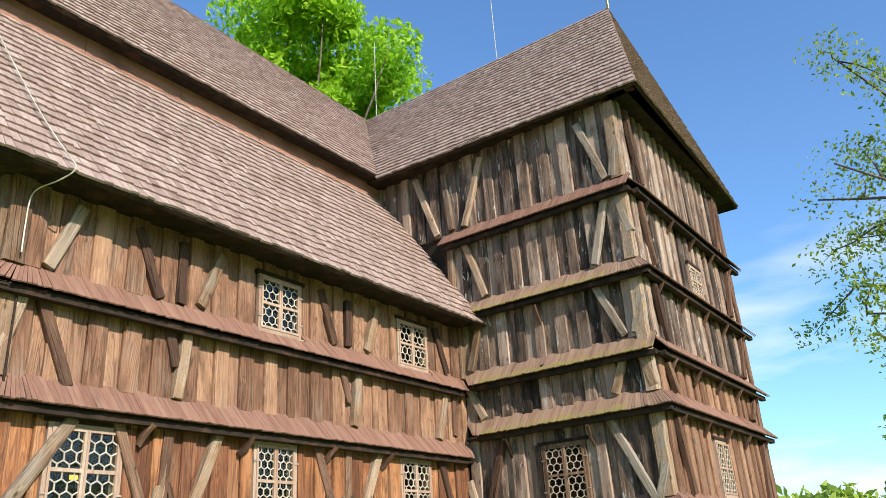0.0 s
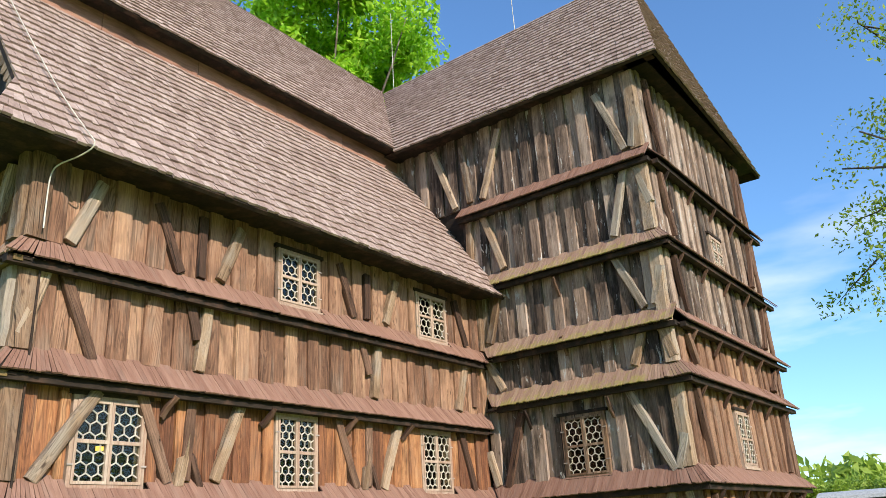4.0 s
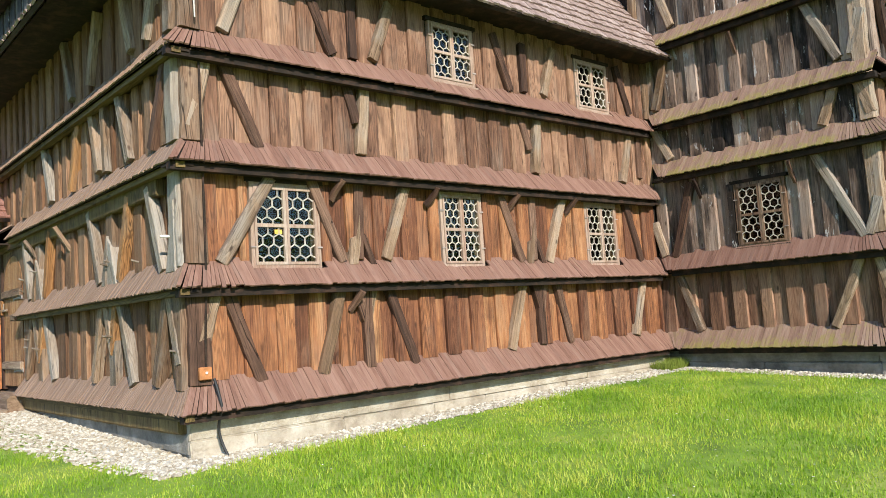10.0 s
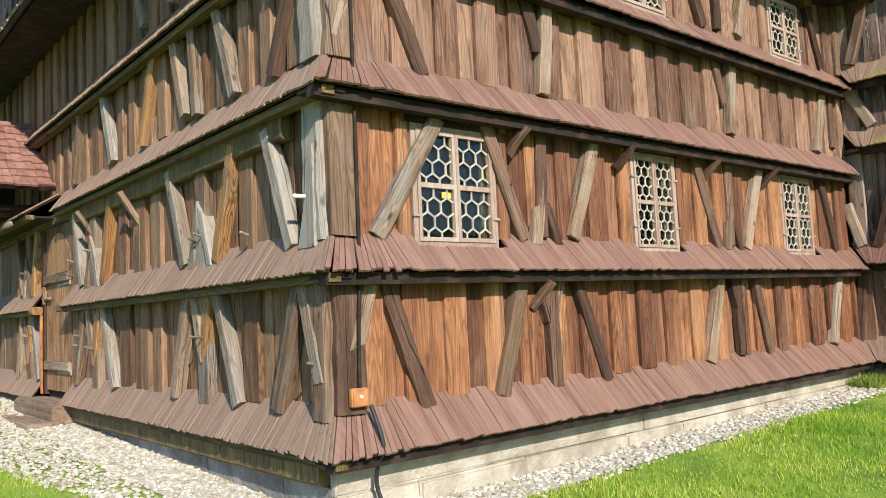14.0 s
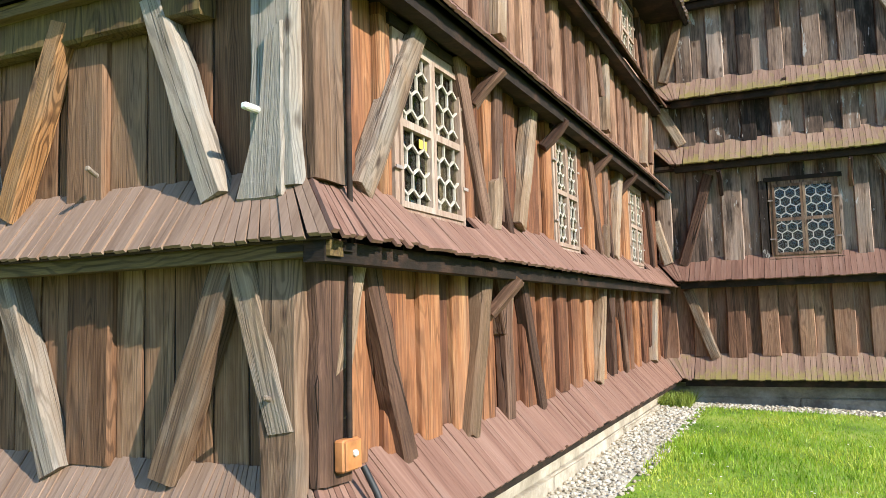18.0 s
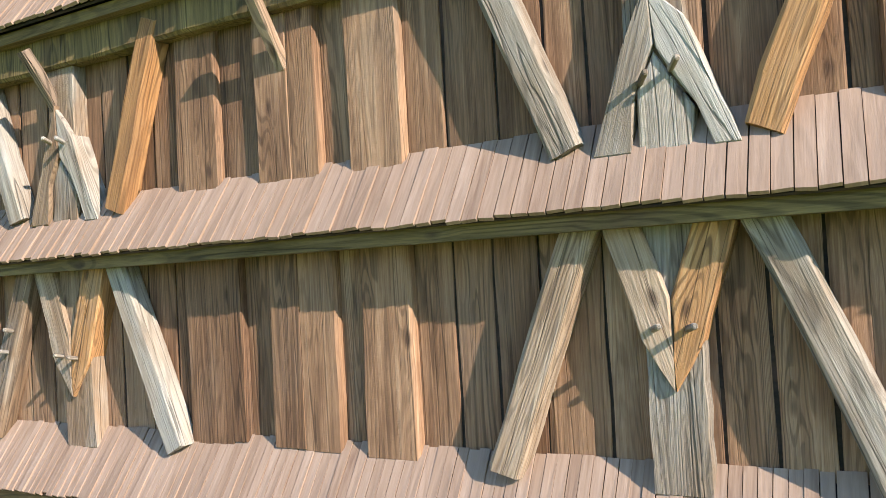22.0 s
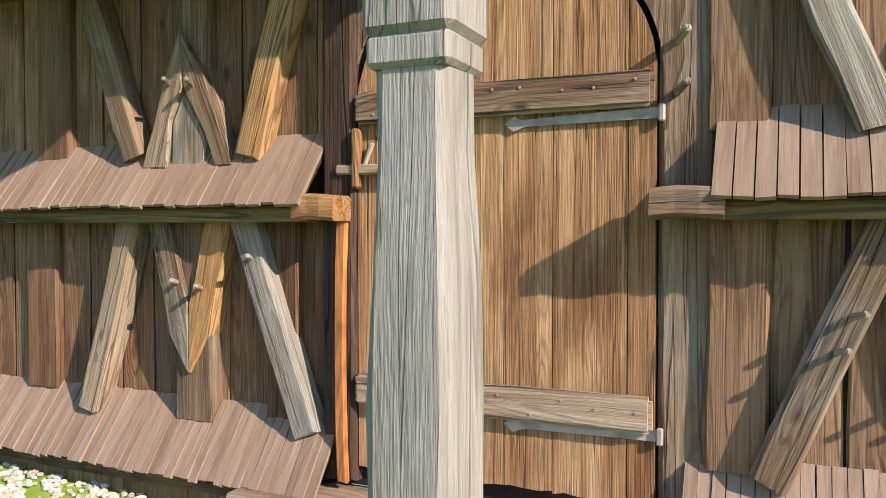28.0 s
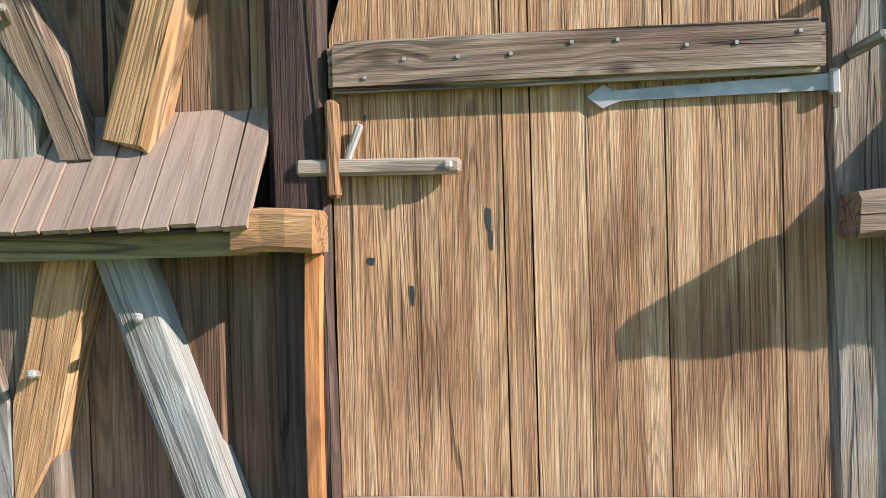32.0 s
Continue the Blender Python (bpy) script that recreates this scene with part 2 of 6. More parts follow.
BOARD_DARK = wood("weathered_dark_boards", [(0.2, (0.02, 0.014, 0.011)), (0.4, (0.12, 0.08, 0.061)), (0.6, (0.27, 0.183, 0.137)), (0.85, (0.42, 0.32, 0.26))], world_space=True, vary=0.6, grey=((0.22, 0.19, 0.17), 0.5), stain=(0.016, 0.012, 0.010), stain_amt=0.8, streak=0.6, lines=0.8, cracks=0.4, rings=0.2, peel=((0.40, 0.385, 0.37), 0.61))
# near-black boards with pale peeling patches, only for the gable
BOARD_BLACK = wood("near_black_gable_boards", [(0.2, (0.010, 0.009, 0.008)), (0.4, (0.03, 0.026, 0.024)), (0.6, (0.075, 0.064, 0.057)), (0.85, (0.2, 0.18, 0.165))], world_space=True, vary=0.4, stain=(0.016, 0.012, 0.010), stain_amt=0.8, streak=0.6, rings=0.2, peel=((0.38, 0.37, 0.36), 0.63))
BEAM_LIGHT = wood("light_oak_beam", [(0.2, (0.1, 0.06, 0.038)), (0.4, (0.2, 0.13, 0.082)), (0.6, (0.32, 0.22, 0.145)), (0.85, (0.44, 0.34, 0.255))], grain=(125, 125, 3.4), vary=0.45, bump=1.0, grey=((0.27, 0.24, 0.205), 0.7), stain=(0.16, 0.092, 0.05), cracks=0.5, streak=0.6, lines=0.9, rings=0.3)
BEAM_DARK = wood("dark_oak_beam", [(0.2, (0.022, 0.012, 0.009)), (0.4, (0.07, 0.036, 0.024)), (0.6, (0.13, 0.07, 0.046)), (0.85, (0.26, 0.16, 0.11))], grain=(80, 80, 3), vary=0.35, bump=0.9, stain=(0.04, 0.022, 0.015), cracks=0.75, lines=0.82, rings=0.25)
BEAM_GREY = wood("silver_grey_oak_beam", [(0.2, (0.11, 0.082, 0.06)), (0.4, (0.23, 0.185, 0.145)), (0.6, (0.32, 0.27, 0.22)), (0.85, (0.43, 0.375, 0.315))], grain=(120, 120, 3.2), vary=0.35, bump=1.0, stain=(0.19, 0.125, 0.078), stain_amt=0.7, grey=((0.29, 0.275, 0.25), 0.7), cracks=0.5, streak=0.55, lines=0.9, rings=0.3)
BEAM_ORANGE = wood("orange_oak_beam", [(0.2, (0.12, 0.05, 0.021)), (0.4, (0.27, 0.125, 0.047)), (0.6, (0.41, 0.205, 0.082)), (0.85, (0.54, 0.34, 0.17))], grain=(120, 120, 3.2), vary=0.25, bump=0.9, stain=(0.2, 0.105, 0.05), grey=((0.30, 0.21, 0.135), 0.65), cracks=0.5, streak=0.55, lines=0.86, rings=0.45)
SKIRT = wood("red_brown_shingle", [(0.2, (0.12, 0.066, 0.043)), (0.42, (0.23, 0.15, 0.104)), (0.6, (0.28, 0.19, 0.138)), (0.9, (0.375, 0.28, 0.215))], grain=(50, 3, 3), vary=0.15, knots=False, stain=(0.19, 0.12, 0.085), stain_amt=0.4, bump=0.35, streak=0.15, lines=0.94, rings=0.08)
SKIRT_RED = wood("dark_red_shingle", [(0.2, (0.1, 0.047, 0.033)), (0.42, (0.185, 0.097, 0.07)), (0.6, (0.23, 0.128, 0.094)), (0.9, (0.32, 0.2, 0.155))], grain=(50, 3, 3), vary=0.2, knots=False, stain=(0.19, 0.13, 0.105), stain_amt=0.4, bump=0.35, streak=0.2, lines=0.92, rings=0.08)
SKIRT_MOSS = wood("mossy_shingle", [(0.2, (0.11, 0.065, 0.05)), (0.42, (0.23, 0.14, 0.105)), (0.6, (0.29, 0.19, 0.14)), (0.9, (0.37, 0.28, 0.20))], grain=(50, 3, 3), vary=0.22, knots=False, stain=(0.2, 0.15, 0.08), stain_amt=0.5, streak=0.15, lines=0.88, rings=0.08, moss=((0.25, 0.215, 0.06), -0.30, -0.12))
ROOF = wood("grey_brown_roof_shingle", [(0.2, (0.17, 0.115, 0.097)), (0.42, (0.265, 0.19, 0.165)), (0.6, (0.325, 0.245, 0.218)), (0.9, (0.46, 0.37, 0.335))], grain=(22, 22, 5), world_space=True, vary=0.36, island=True, knots=False, stain=(0.26, 0.185, 0.16), stain_amt=0.6, bump=0.4, streak=0.25, lines=0.8, rings=0.1)
ROOF_PIECE = wood("loose_roof_shingle", [(0.2, (0.17, 0.115, 0.097)), (0.42, (0.265, 0.19, 0.165)), (0.6, (0.325, 0.245, 0.218)), (0.9, (0.46, 0.37, 0.335))], grain=(22, 22, 5), world_space=True, vary=0.36, knots=False, stain=(0.26, 0.185, 0.16), stain_amt=0.6, bump=0.4, streak=0.25, lines=0.8, rings=0.1)
STRIP = wood("red_painted_plank", [(0.2, (0.16, 0.07, 0.05)), (0.5, (0.29, 0.15, 0.11)), (0.8, (0.36, 0.21, 0.16))], grain=(3, 60, 60), world_space=True, vary=0.1, knots=False, rings=0.1)
# near-black base colour that carries the shade under eaves and skirt roofs
DARKWOOD = wood("shade_dark_timber", [(0.2, (0.007, 0.005, 0.004)), (0.5, (0.02, 0.013, 0.009)), (0.8, (0.045, 0.029, 0.02))], grain=(8.5, 8.5, 40), world_space=True, vary=0.2, rings=0.1)
BEAM_BROWN = wood("brown_oak_post", [(0.2, (0.055, 0.03, 0.018)), (0.4, (0.145, 0.082, 0.05)), (0.6, (0.235, 0.145, 0.092)), (0.85, (0.36, 0.25, 0.168))], grain=(80, 80, 3), vary=0.3, bump=1.0, grey=((0.22, 0.17, 0.13), 0.6), stain=(0.09, 0.05, 0.03), cracks=0.8, lines=0.84, rings=0.4)
POSTWOOD = wood("bleached_post_oak", [(0.2, (0.16, 0.138, 0.118)), (0.45, (0.25, 0.222, 0.195)), (0.6, (0.3, 0.268, 0.24)), (0.9, (0.4, 0.365, 0.335))], grain=(90, 90, 4), vary=0.0, bump=1.0, stain=(0.18, 0.155, 0.13), stain_amt=0.5, streak=0.2, cracks=0.3, lines=0.9, rings=0.12)
CANOPY = wood("red_canopy_shingle", [(0.2, (0.20, 0.085, 0.065)), (0.5, (0.30, 0.15, 0.115)), (0.8, (0.37, 0.21, 0.165))], grain=(22, 22, 5), world_space=True, vary=0.25, island=True, knots=False, streak=0.15, rings=0.1)
LEDGER = wood("brown_ledger_timber", [(0.2, (0.07, 0.045, 0.016)), (0.5, (0.17, 0.115, 0.045)), (0.8, (0.28, 0.20, 0.085))], grain=(3, 60, 60), vary=0.2, streak=0.6, cracks=0.5)
FRAME = wood("pale_window_wood", [(0.2, (0.24, 0.15, 0.105)), (0.5, (0.36, 0.26, 0.20)), (0.8, (0.46, 0.37, 0.30))], grain=(60, 60, 6), vary=0.2, knots=False, stain=(0.26, 0.13, 0.085), stain_amt=0.6, rings=0.1)
DOORWOOD = wood("warm_door_plank", [(0.22, (0.07, 0.025, 0.011)), (0.4, (0.265, 0.12, 0.05)), (0.58, (0.42, 0.215, 0.098)), (0.85, (0.66, 0.44, 0.25))], grain=(210, 210, 1.5), vary=0.22, bump=1.0, stain=(0.15, 0.055, 0.022), stain_amt=0.7, grey=((0.46, 0.28, 0.16), 0.4), wavy=0.25, streak=0.45, lines=0.62, cracks=0.5, rings=0.3)
BATTEN = wood("door_batten", [(0.2, (0.13, 0.07, 0.042)), (0.5, (0.36, 0.25, 0.17)), (0.8, (0.56, 0.46, 0.35))], grain=(2.4, 90, 90), vary=0.3, bump=0.9, stain=(0.13, 0.06, 0.035), cracks=0.6, streak=0.7, rings=0.4)
LEAD = plain("pale_lead_came", (0.48, 0.43, 0.36), 0.5)
IRON = plain("dull_iron", (0.36, 0.30, 0.27), 0.6, 0.15)
BLACK = plain("black_rubber", (0.02, 0.02, 0.02), 0.6)
WHITE = plain("white_plastic", (0.75, 0.73, 0.68), 0.5)
CABLE = plain("grey_white_cable", (0.5, 0.46, 0.4), 0.5)
BOXMAT = plain("ochre_box_paint", (0.5, 0.2, 0.07), 0.5)
REDPOLE = wood("varnished_red_pole", [(0.2, (0.32, 0.10, 0.03)), (0.5, (0.48, 0.17, 0.05)), (0.8, (0.58, 0.26, 0.09))], grain=(50, 50, 3), vary=0.0, rough=0.5, knots=False)
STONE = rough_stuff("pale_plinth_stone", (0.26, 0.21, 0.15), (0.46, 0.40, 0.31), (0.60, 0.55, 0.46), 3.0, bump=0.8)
# darker, greyer stone colour for the two west plinths
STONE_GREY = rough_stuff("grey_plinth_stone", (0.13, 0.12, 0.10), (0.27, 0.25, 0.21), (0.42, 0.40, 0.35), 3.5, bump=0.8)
GRAVEL = rough_stuff("white_gravel", (0.36, 0.30, 0.21), (0.54, 0.48, 0.38), (0.72, 0.67, 0.57), 9.0, island=True)
GROUND = rough_stuff("meadow_soil", (0.10, 0.17, 0.014), (0.21, 0.33, 0.024), (0.36, 0.40, 0.07), 1.3, bump=0.6)
GRASS = leaf_mat("grass_blade", (0.13, 0.26, 0.012), (0.28, 0.44, 0.025), (0.52, 0.55, 0.09), 0.45, 3.0)
MOSS = leaf_mat("bright_moss", (0.12, 0.16, 0.02), (0.2, 0.26, 0.03), (0.3, 0.34, 0.06), 0.2)
PETAL = plain("daisy_white", (0.85, 0.85, 0.8), 0.6)
LEAF_NEAR = leaf_mat("ash_leaf", (0.08, 0.15, 0.014), (0.21, 0.31, 0.025), (0.38, 0.45, 0.06), 0.55)
LEAF_BRIGHT = leaf_mat("spring_leaf", (0.18, 0.40, 0.018), (0.32, 0.58, 0.03), (0.46, 0.66, 0.06), 0.6)
LEAF_FAR = leaf_mat("hedge_leaf", (0.16, 0.26, 0.03), (0.32, 0.44, 0.06), (0.48, 0.56, 0.12), 0.55)
LEAF_DEEP = leaf_mat("deep_green_leaf", (0.12, 0.24, 0.03), (0.22, 0.38, 0.06), (0.34, 0.48, 0.10), 0.55)
BARK = wood("grey_bark", [(0.2, (0.05, 0.04, 0.03)), (0.5, (0.13, 0.105, 0.08)), (0.8, (0.22, 0.19, 0.15))], grain=(14, 14, 4), world_space=True, knots=False, bump=1.0)
# the haze of distance is mixed into the hills' blue-green colour
HILL = rough_stuff("hazed_wooded_hill", (0.10, 0.16, 0.16), (0.14, 0.2, 0.2), (0.18, 0.25, 0.22), 0.02, bump=0.0)
FENCEWOOD = wood("fence_wood", [(0.2, (0.08, 0.05, 0.035)), (0.5, (0.17, 0.115, 0.08)), (0.8, (0.28, 0.2, 0.14))], grain=(40, 40, 3), knots=False)
SHEDROOF = plain("grey_sheet_roof", (0.42, 0.43, 0.43), 0.5)
SHEDWALL = plain("dark_shed_wall", (0.10, 0.085, 0.07), 0.8)
REDPAINT = plain("red_machine_paint", (0.5, 0.03, 0.025), 0.4)
GLASS, gnt, gp = nodes_of("old_window_glass")
# olive base colour stands in for greenery reflected in the panes
gp.inputs["Base Color"].default_value = (0.50, 0.54, 0.40, 1)
gp.inputs["Specular IOR Level"].default_value = 0.3
gp.inputs["Transmission Weight"].default_value, gp.inputs["Roughness"].default_value, gp.inputs["IOR"].default_value = 1.0, 0.02, 1.45
gno = nd(gnt, "ShaderNodeTexNoise", Scale=9.0, Detail=2.0)
gco = gnt.nodes.new("ShaderNodeTexCoord")
gnt.links.new(gco.outputs["Object"], gno.inputs["Vector"])
gbu = nd(gnt, "ShaderNodeBump", Strength=0.25, Distance=0.02)
gnt.links.new(gno.outputs["Fac"], gbu.inputs["Height"])
gnt.links.new(gbu.outputs[0], gp.inputs["Normal"])
# dark base colour stands in for the lack of light indoors
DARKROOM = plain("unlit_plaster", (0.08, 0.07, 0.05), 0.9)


# ---- builders ----
rng = random.Random(7)


def mesh_of(name, verts, faces, mat, smooth=False):
    me = bpy.data.meshes.new(name)
    me.from_pydata([tuple(v) for v in verts], [], faces)
    me.materials.append(mat)
    if smooth:
        me.polygons.foreach_set("use_smooth", [True] * len(me.polygons))
    me.update()
    return me


def part(name, me, parent, m=None, label=""):
    ob = new(name, me)
    ob.parent = parent
    if m is not None:
        ob.matrix_basis = m
    return tagged(ob, label)


def thing(name, label, category, group="", kind="", me=None, m=None):
    ob = new(name, me)
    if m is not None:
        ob.matrix_basis = m
    return tagged(ob, label, category, group, kind)


BOXF = [(0, 3, 2, 1), (4, 5, 6, 7), (0, 1, 5, 4), (1, 2, 6, 5), (2, 3, 7, 6), (3, 0, 4, 7)]


def boxv(x0, x1, y0, y1, z0, z1):
    return [(x0, y0, z0), (x1, y0, z0), (x1, y1, z0), (x0, y1, z0), (x0, y0, z1), (x1, y0, z1), (x1, y1, z1), (x0, y1, z1)]


def boxes_mesh(name, boxes, mat):
    vs, fs = [], []
    for b in boxes:
        n = len(vs)
        vs += boxv(*b)
        fs += [tuple(n + i for i in f) for f in BOXF]
    return mesh_of(name, vs, fs, mat)


def chamfer_box(name, sx, sy, sz, mat, c=0.006):
    """A box centred on its axis in x and y, from z = 0 to sz, with bevelled edges."""
    bm = bmesh.new()
    bmesh.ops.create_cube(bm, size=1)
    for v in bm.verts:
        v.co = Vector((v.co.x * sx, v.co.y * sy, (v.co.z + 0.5) * sz))
    bmesh.ops.bevel(bm, geom=list(bm.edges), offset=min(c, sx / 3, sy / 3), segments=1, affect="EDGES")
    me = bpy.data.meshes.new(name)
    bm.to_mesh(me)
    bm.free()
    me.materials.append(mat)
    return me


def beam_mesh(name, length, w, d, mat, seed, taper=0.0, rough=0.006):
    """A hewn beam along local z with chamfered, slightly uneven faces."""
    r = random.Random(seed)
    n = max(3, int(length / 0.16))
    c = min(w, d) * 0.14
    prof = [(-w / 2 + c, -d / 2), (w / 2 - c, -d / 2), (w / 2, -d / 2 + c), (w / 2, d / 2 - c), (w / 2 - c, d / 2), (-w / 2 + c, d / 2), (-w / 2, d / 2 - c), (-w / 2, -d / 2 + c)]
    vs, fs = [], []
    bow = r.uniform(-0.012, 0.012)
    for i in range(n + 1):
        f = i / n
        k = 1 + taper * (0.5 - f)
        ox, oy = bow * math.sin(math.pi * f) + r.uniform(-rough, rough) * 0.6, r.uniform(-rough, rough) * 0.4
        for x, y in prof:
            vs.append((x * k + ox + r.uniform(-rough, rough) * 0.5, y * k + oy + r.uniform(-rough, rough) * 0.5, f * length + (r.uniform(-0.01, 0.01) if i in (0, n) else 0)))
    for i in range(n):
        for j in range(8):
            a, b = i * 8 + j, i * 8 + (j + 1) % 8
            fs.append((a, b, b + 8, a + 8))
    fs.append(tuple(range(7, -1, -1)))
    fs.append(tuple(range(n * 8, n * 8 + 8)))
    return mesh_of(name, vs, fs, mat)


def limb_mesh(name, pts, r0, r1, mat=None):
    vs, fs, k = [], [], 7
    for i, p in enumerate(pts):
        f = i / (len(pts) - 1)
        r = r0 + (r1 - r0) * f
        d = (Vector(pts[min(i + 1, len(pts) - 1)]) - Vector(pts[max(i - 1, 0)])).normalized()
        x = d.cross(Vector((0.3, 0.9, 0.1))).normalized()
        y = d.cross(x)
        vs += [Vector(p) + (x * math.cos(2 * math.pi * j / k) + y * math.sin(2 * math.pi * j / k)) * r for j in range(k)]
    for i in range(len(pts) - 1):
        for j in range(k):
            a, b = i * k + j, i * k + (j + 1) % k
            fs.append((a, b, b + k, a + k))
    fs += [tuple(range(k - 1, -1, -1)), tuple(range(len(vs) - k, len(vs)))]
    return mesh_of(name, vs, fs, mat or BARK, True)


def wall_frame(o, u, w):
    """Local x runs along the wall, y inward, z up."""
    return Matrix(((u[0], w[0], 0, o[0]), (u[1], w[1], 0, o[1]), (0, 0, 1, 0), (0, 0, 0, 1)))


FA = wall_frame((0, 0), (1, 0), (0, 1))
FB = wall_frame((7.85, 0), (0, -1), (1, 0))
FC = wall_frame((7.85, -3.4), (1, 0), (0, 1))
FD = wall_frame((0, 0), (0, -1), (1, 0))
LA, LB, LC, LD = 7.85, 3.4, 5.15, 16.0


def core_wall(name, F, u0, u1, z0, z1, holes, label, thick=0.16):
    us = sorted({u0, u1, *[h[0] for h in holes], *[h[1] for h in holes]})
    zs = sorted({z0, z1, *[h[2] for h in holes], *[h[3] for h in holes]})
    boxes = []
    for a, b in zip(us, us[1:]):
        for c, d in zip(zs, zs[1:]):
            if not any(h[0] <= a and b <= h[1] and h[2] <= c and d <= h[3] for h in holes):
                boxes.append((a, b, 0.0, thick, c, d))
    return thing(name, label, "wall", kind="structure", me=boxes_mesh(name, boxes, DARKWOOD), m=F)


BOARD_UNIT = {}


def board_mesh(mat, k):
    """A unit board: 1 wide, 1 thick, 1 high, with bevelled and slightly wavy long edges."""
    key = (mat.name, k)
    if key not in BOARD_UNIT:
        r = random.Random(k * 13 + 5)
        vs, fs, n = [], [], 4
        for i in range(n + 1):
            z = i / n
            a, b = r.uniform(-0.02, 0.02), r.uniform(-0.02, 0.02)
            for x, y in ((-0.5 + a, 0), (-0.5 + a, -0.7), (-0.45 + a, -1), (0.45 + b, -1), (0.5 + b, -0.7), (0.5 + b, 0)):
                vs.append((x, y, z))
        for i in range(n):
            for j in range(5):
                p = i * 6 + j
                fs.append((p, p + 1, p + 7, p + 6))
        fs.append((5, 4, 3, 2, 1, 0))
        fs.append(tuple(n * 6 + j for j in range(6)))
        BOARD_UNIT[key] = mesh_of("board", vs, fs, mat)
    return BOARD_UNIT[key]


def boards(wall, mat, u0, u1, z0, z1, holes=(), width=(0.15, 0.25), seed=0, proud_at=None):
    """Vertical boards; every other one stands proud over its neighbours."""
    r = random.Random(seed)
    u, k = u0, 0
    while u < u1 - 0.02:
        w = min(r.uniform(*width), u1 - u)
        if u1 - u - w < 0.06:
            w = u1 - u
        proud = k % 2 == 0
        if proud_at is not None:
            proud = False
            for a, b in proud_at:
                if a - 0.02 < u < b - 0.02:
                    w, proud = b - u, True
                elif u < a < u + w + 0.08:
                    w = a - u
        t = r.uniform(0.042, 0.06) if proud else r.uniform(0.004, 0.014)
        lap = 0.012 if proud else -0.012
        spans = [(z0 + r.uniform(-0.015, 0.015), z1)]
        for h in holes:
            if h[0] < u + w - 0.02 and u + 0.02 < h[1]:
                spans = [s for a, b in spans for s in ((a, min(b, h[2])), (max(a, h[3]), b)) if s[1] - s[0] > 0.03]
        pieces = [(u + w / 2, w + lap, a, b) for a, b in spans]
        # strips left standing beside an opening
        for h in holes:
            if h[0] < u + w - 0.02 and u + 0.02 < h[1]:
                a, b = max(z0, h[2]), min(z1, h[3])
                if h[0] - u > 0.025:
                    pieces.append(((u + h[0]) / 2, h[0] - u, a, b))
                if u + w - h[1] > 0.025:
                    pieces.append(((u + w + h[1]) / 2, u + w - h[1], a, b))
        for c, wide, a, b in pieces:
            ob = part("board", board_mesh(mat, r.randrange(5)), wall)
            ob.matrix_basis = Matrix.Translation((c, 0.0, a)) @ Matrix.Diagonal((wide, t, b - a, 1))
        u += w
        k += 1


def brace(wall, seg, mat, w=0.13, d=0.1, out=0.05, seed=0, name="brace"):
    """A slanting timber from (u, z) to (u, z), laid on the boards."""
    a, b = Vector((seg[0], 0, seg[1])), Vector((seg[2], 0, seg[3]))
    if a.z > b.z:
        a, b = b, a
    a.z -= 0.05
    b.z += 0.05
    z = (b - a).normalized()
    y = Vector((0, 1, 0))
    x = y.cross(z).normalized()
    m = Matrix(((x.x, y.x, z.x, a.x), (x.y, y.y, z.y, -out - d / 2 + 0.02), (x.z, y.z, z.z, a.z), (0, 0, 0, 1)))
    return part(name, beam_mesh(name, (b - a).length, w, d, mat, seed), wall, m)


def slab(wall, name, outline, front, back, mat, axis, seed, label=""):
    """A hewn piece with the given outline of (u, z) points, its grain along the axis from (u, z) to (u, z)."""
    r = random.Random(seed)
    z = Vector((axis[2] - axis[0], 0, axis[3] - axis[1])).normalized()
    if z.z < 0:
        z = -z
    y = Vector((0, 1, 0))
    x = y.cross(z)
    o = Vector((axis[0], 0, axis[1]))
    ring = []
    for (a, b), (c, d) in zip(outline, outline[1:] + outline[:1]):
        n = max(1, int(math.hypot(c - a, d - b) / 0.09))
        for i in range(n):
            f = i / n
            j = 0.0035 if i else 0.0
            v = Vector((a + (c - a) * f + r.uniform(-j, j), 0, b + (d - b) * f + r.uniform(-j, j))) - o
            ring.append((v.dot(x), v.dot(z)))
    cx, cz = sum(q[0] for q in ring) / len(ring), sum(q[1] for q in ring) / len(ring)
    vs = []
    for yy, k in ((-back, 0.0), (-front + 0.009, 0.0), (-front, 0.009)):
        for a, b in ring:
            ln = max(0.02, math.hypot(a - cx, b - cz))
            vs.append((a - (a - cx) / ln * k, yy + (r.uniform(-0.002, 0.002) if k else 0), b - (b - cz) / ln * k))
    n = len(ring)
    fs = [tuple(range(n)), tuple(range(3 * n - 1, 2 * n - 1, -1))]
    for h in range(2):
        fs += [(h * n + (i + 1) % n, h * n + i, (h + 1) * n + i, (h + 1) * n + (i + 1) % n) for i in range(n)]
    me = mesh_of(name, vs, fs, mat)
    bm = bmesh.new()
    bm.from_mesh(me)
    bmesh.ops.recalc_face_normals(bm, faces=list(bm.faces))
    bm.to_mesh(me)
    bm.free()
    return part(name, me, wall, Matrix(((x.x, 0, z.x, o.x), (0, 1, 0, 0), (x.z, 0, z.z, o.z), (0, 0, 0, 1))), label)


PITCH, PROJ, DROP = 0.062, 0.27, 0.29
SHINGLES = {}


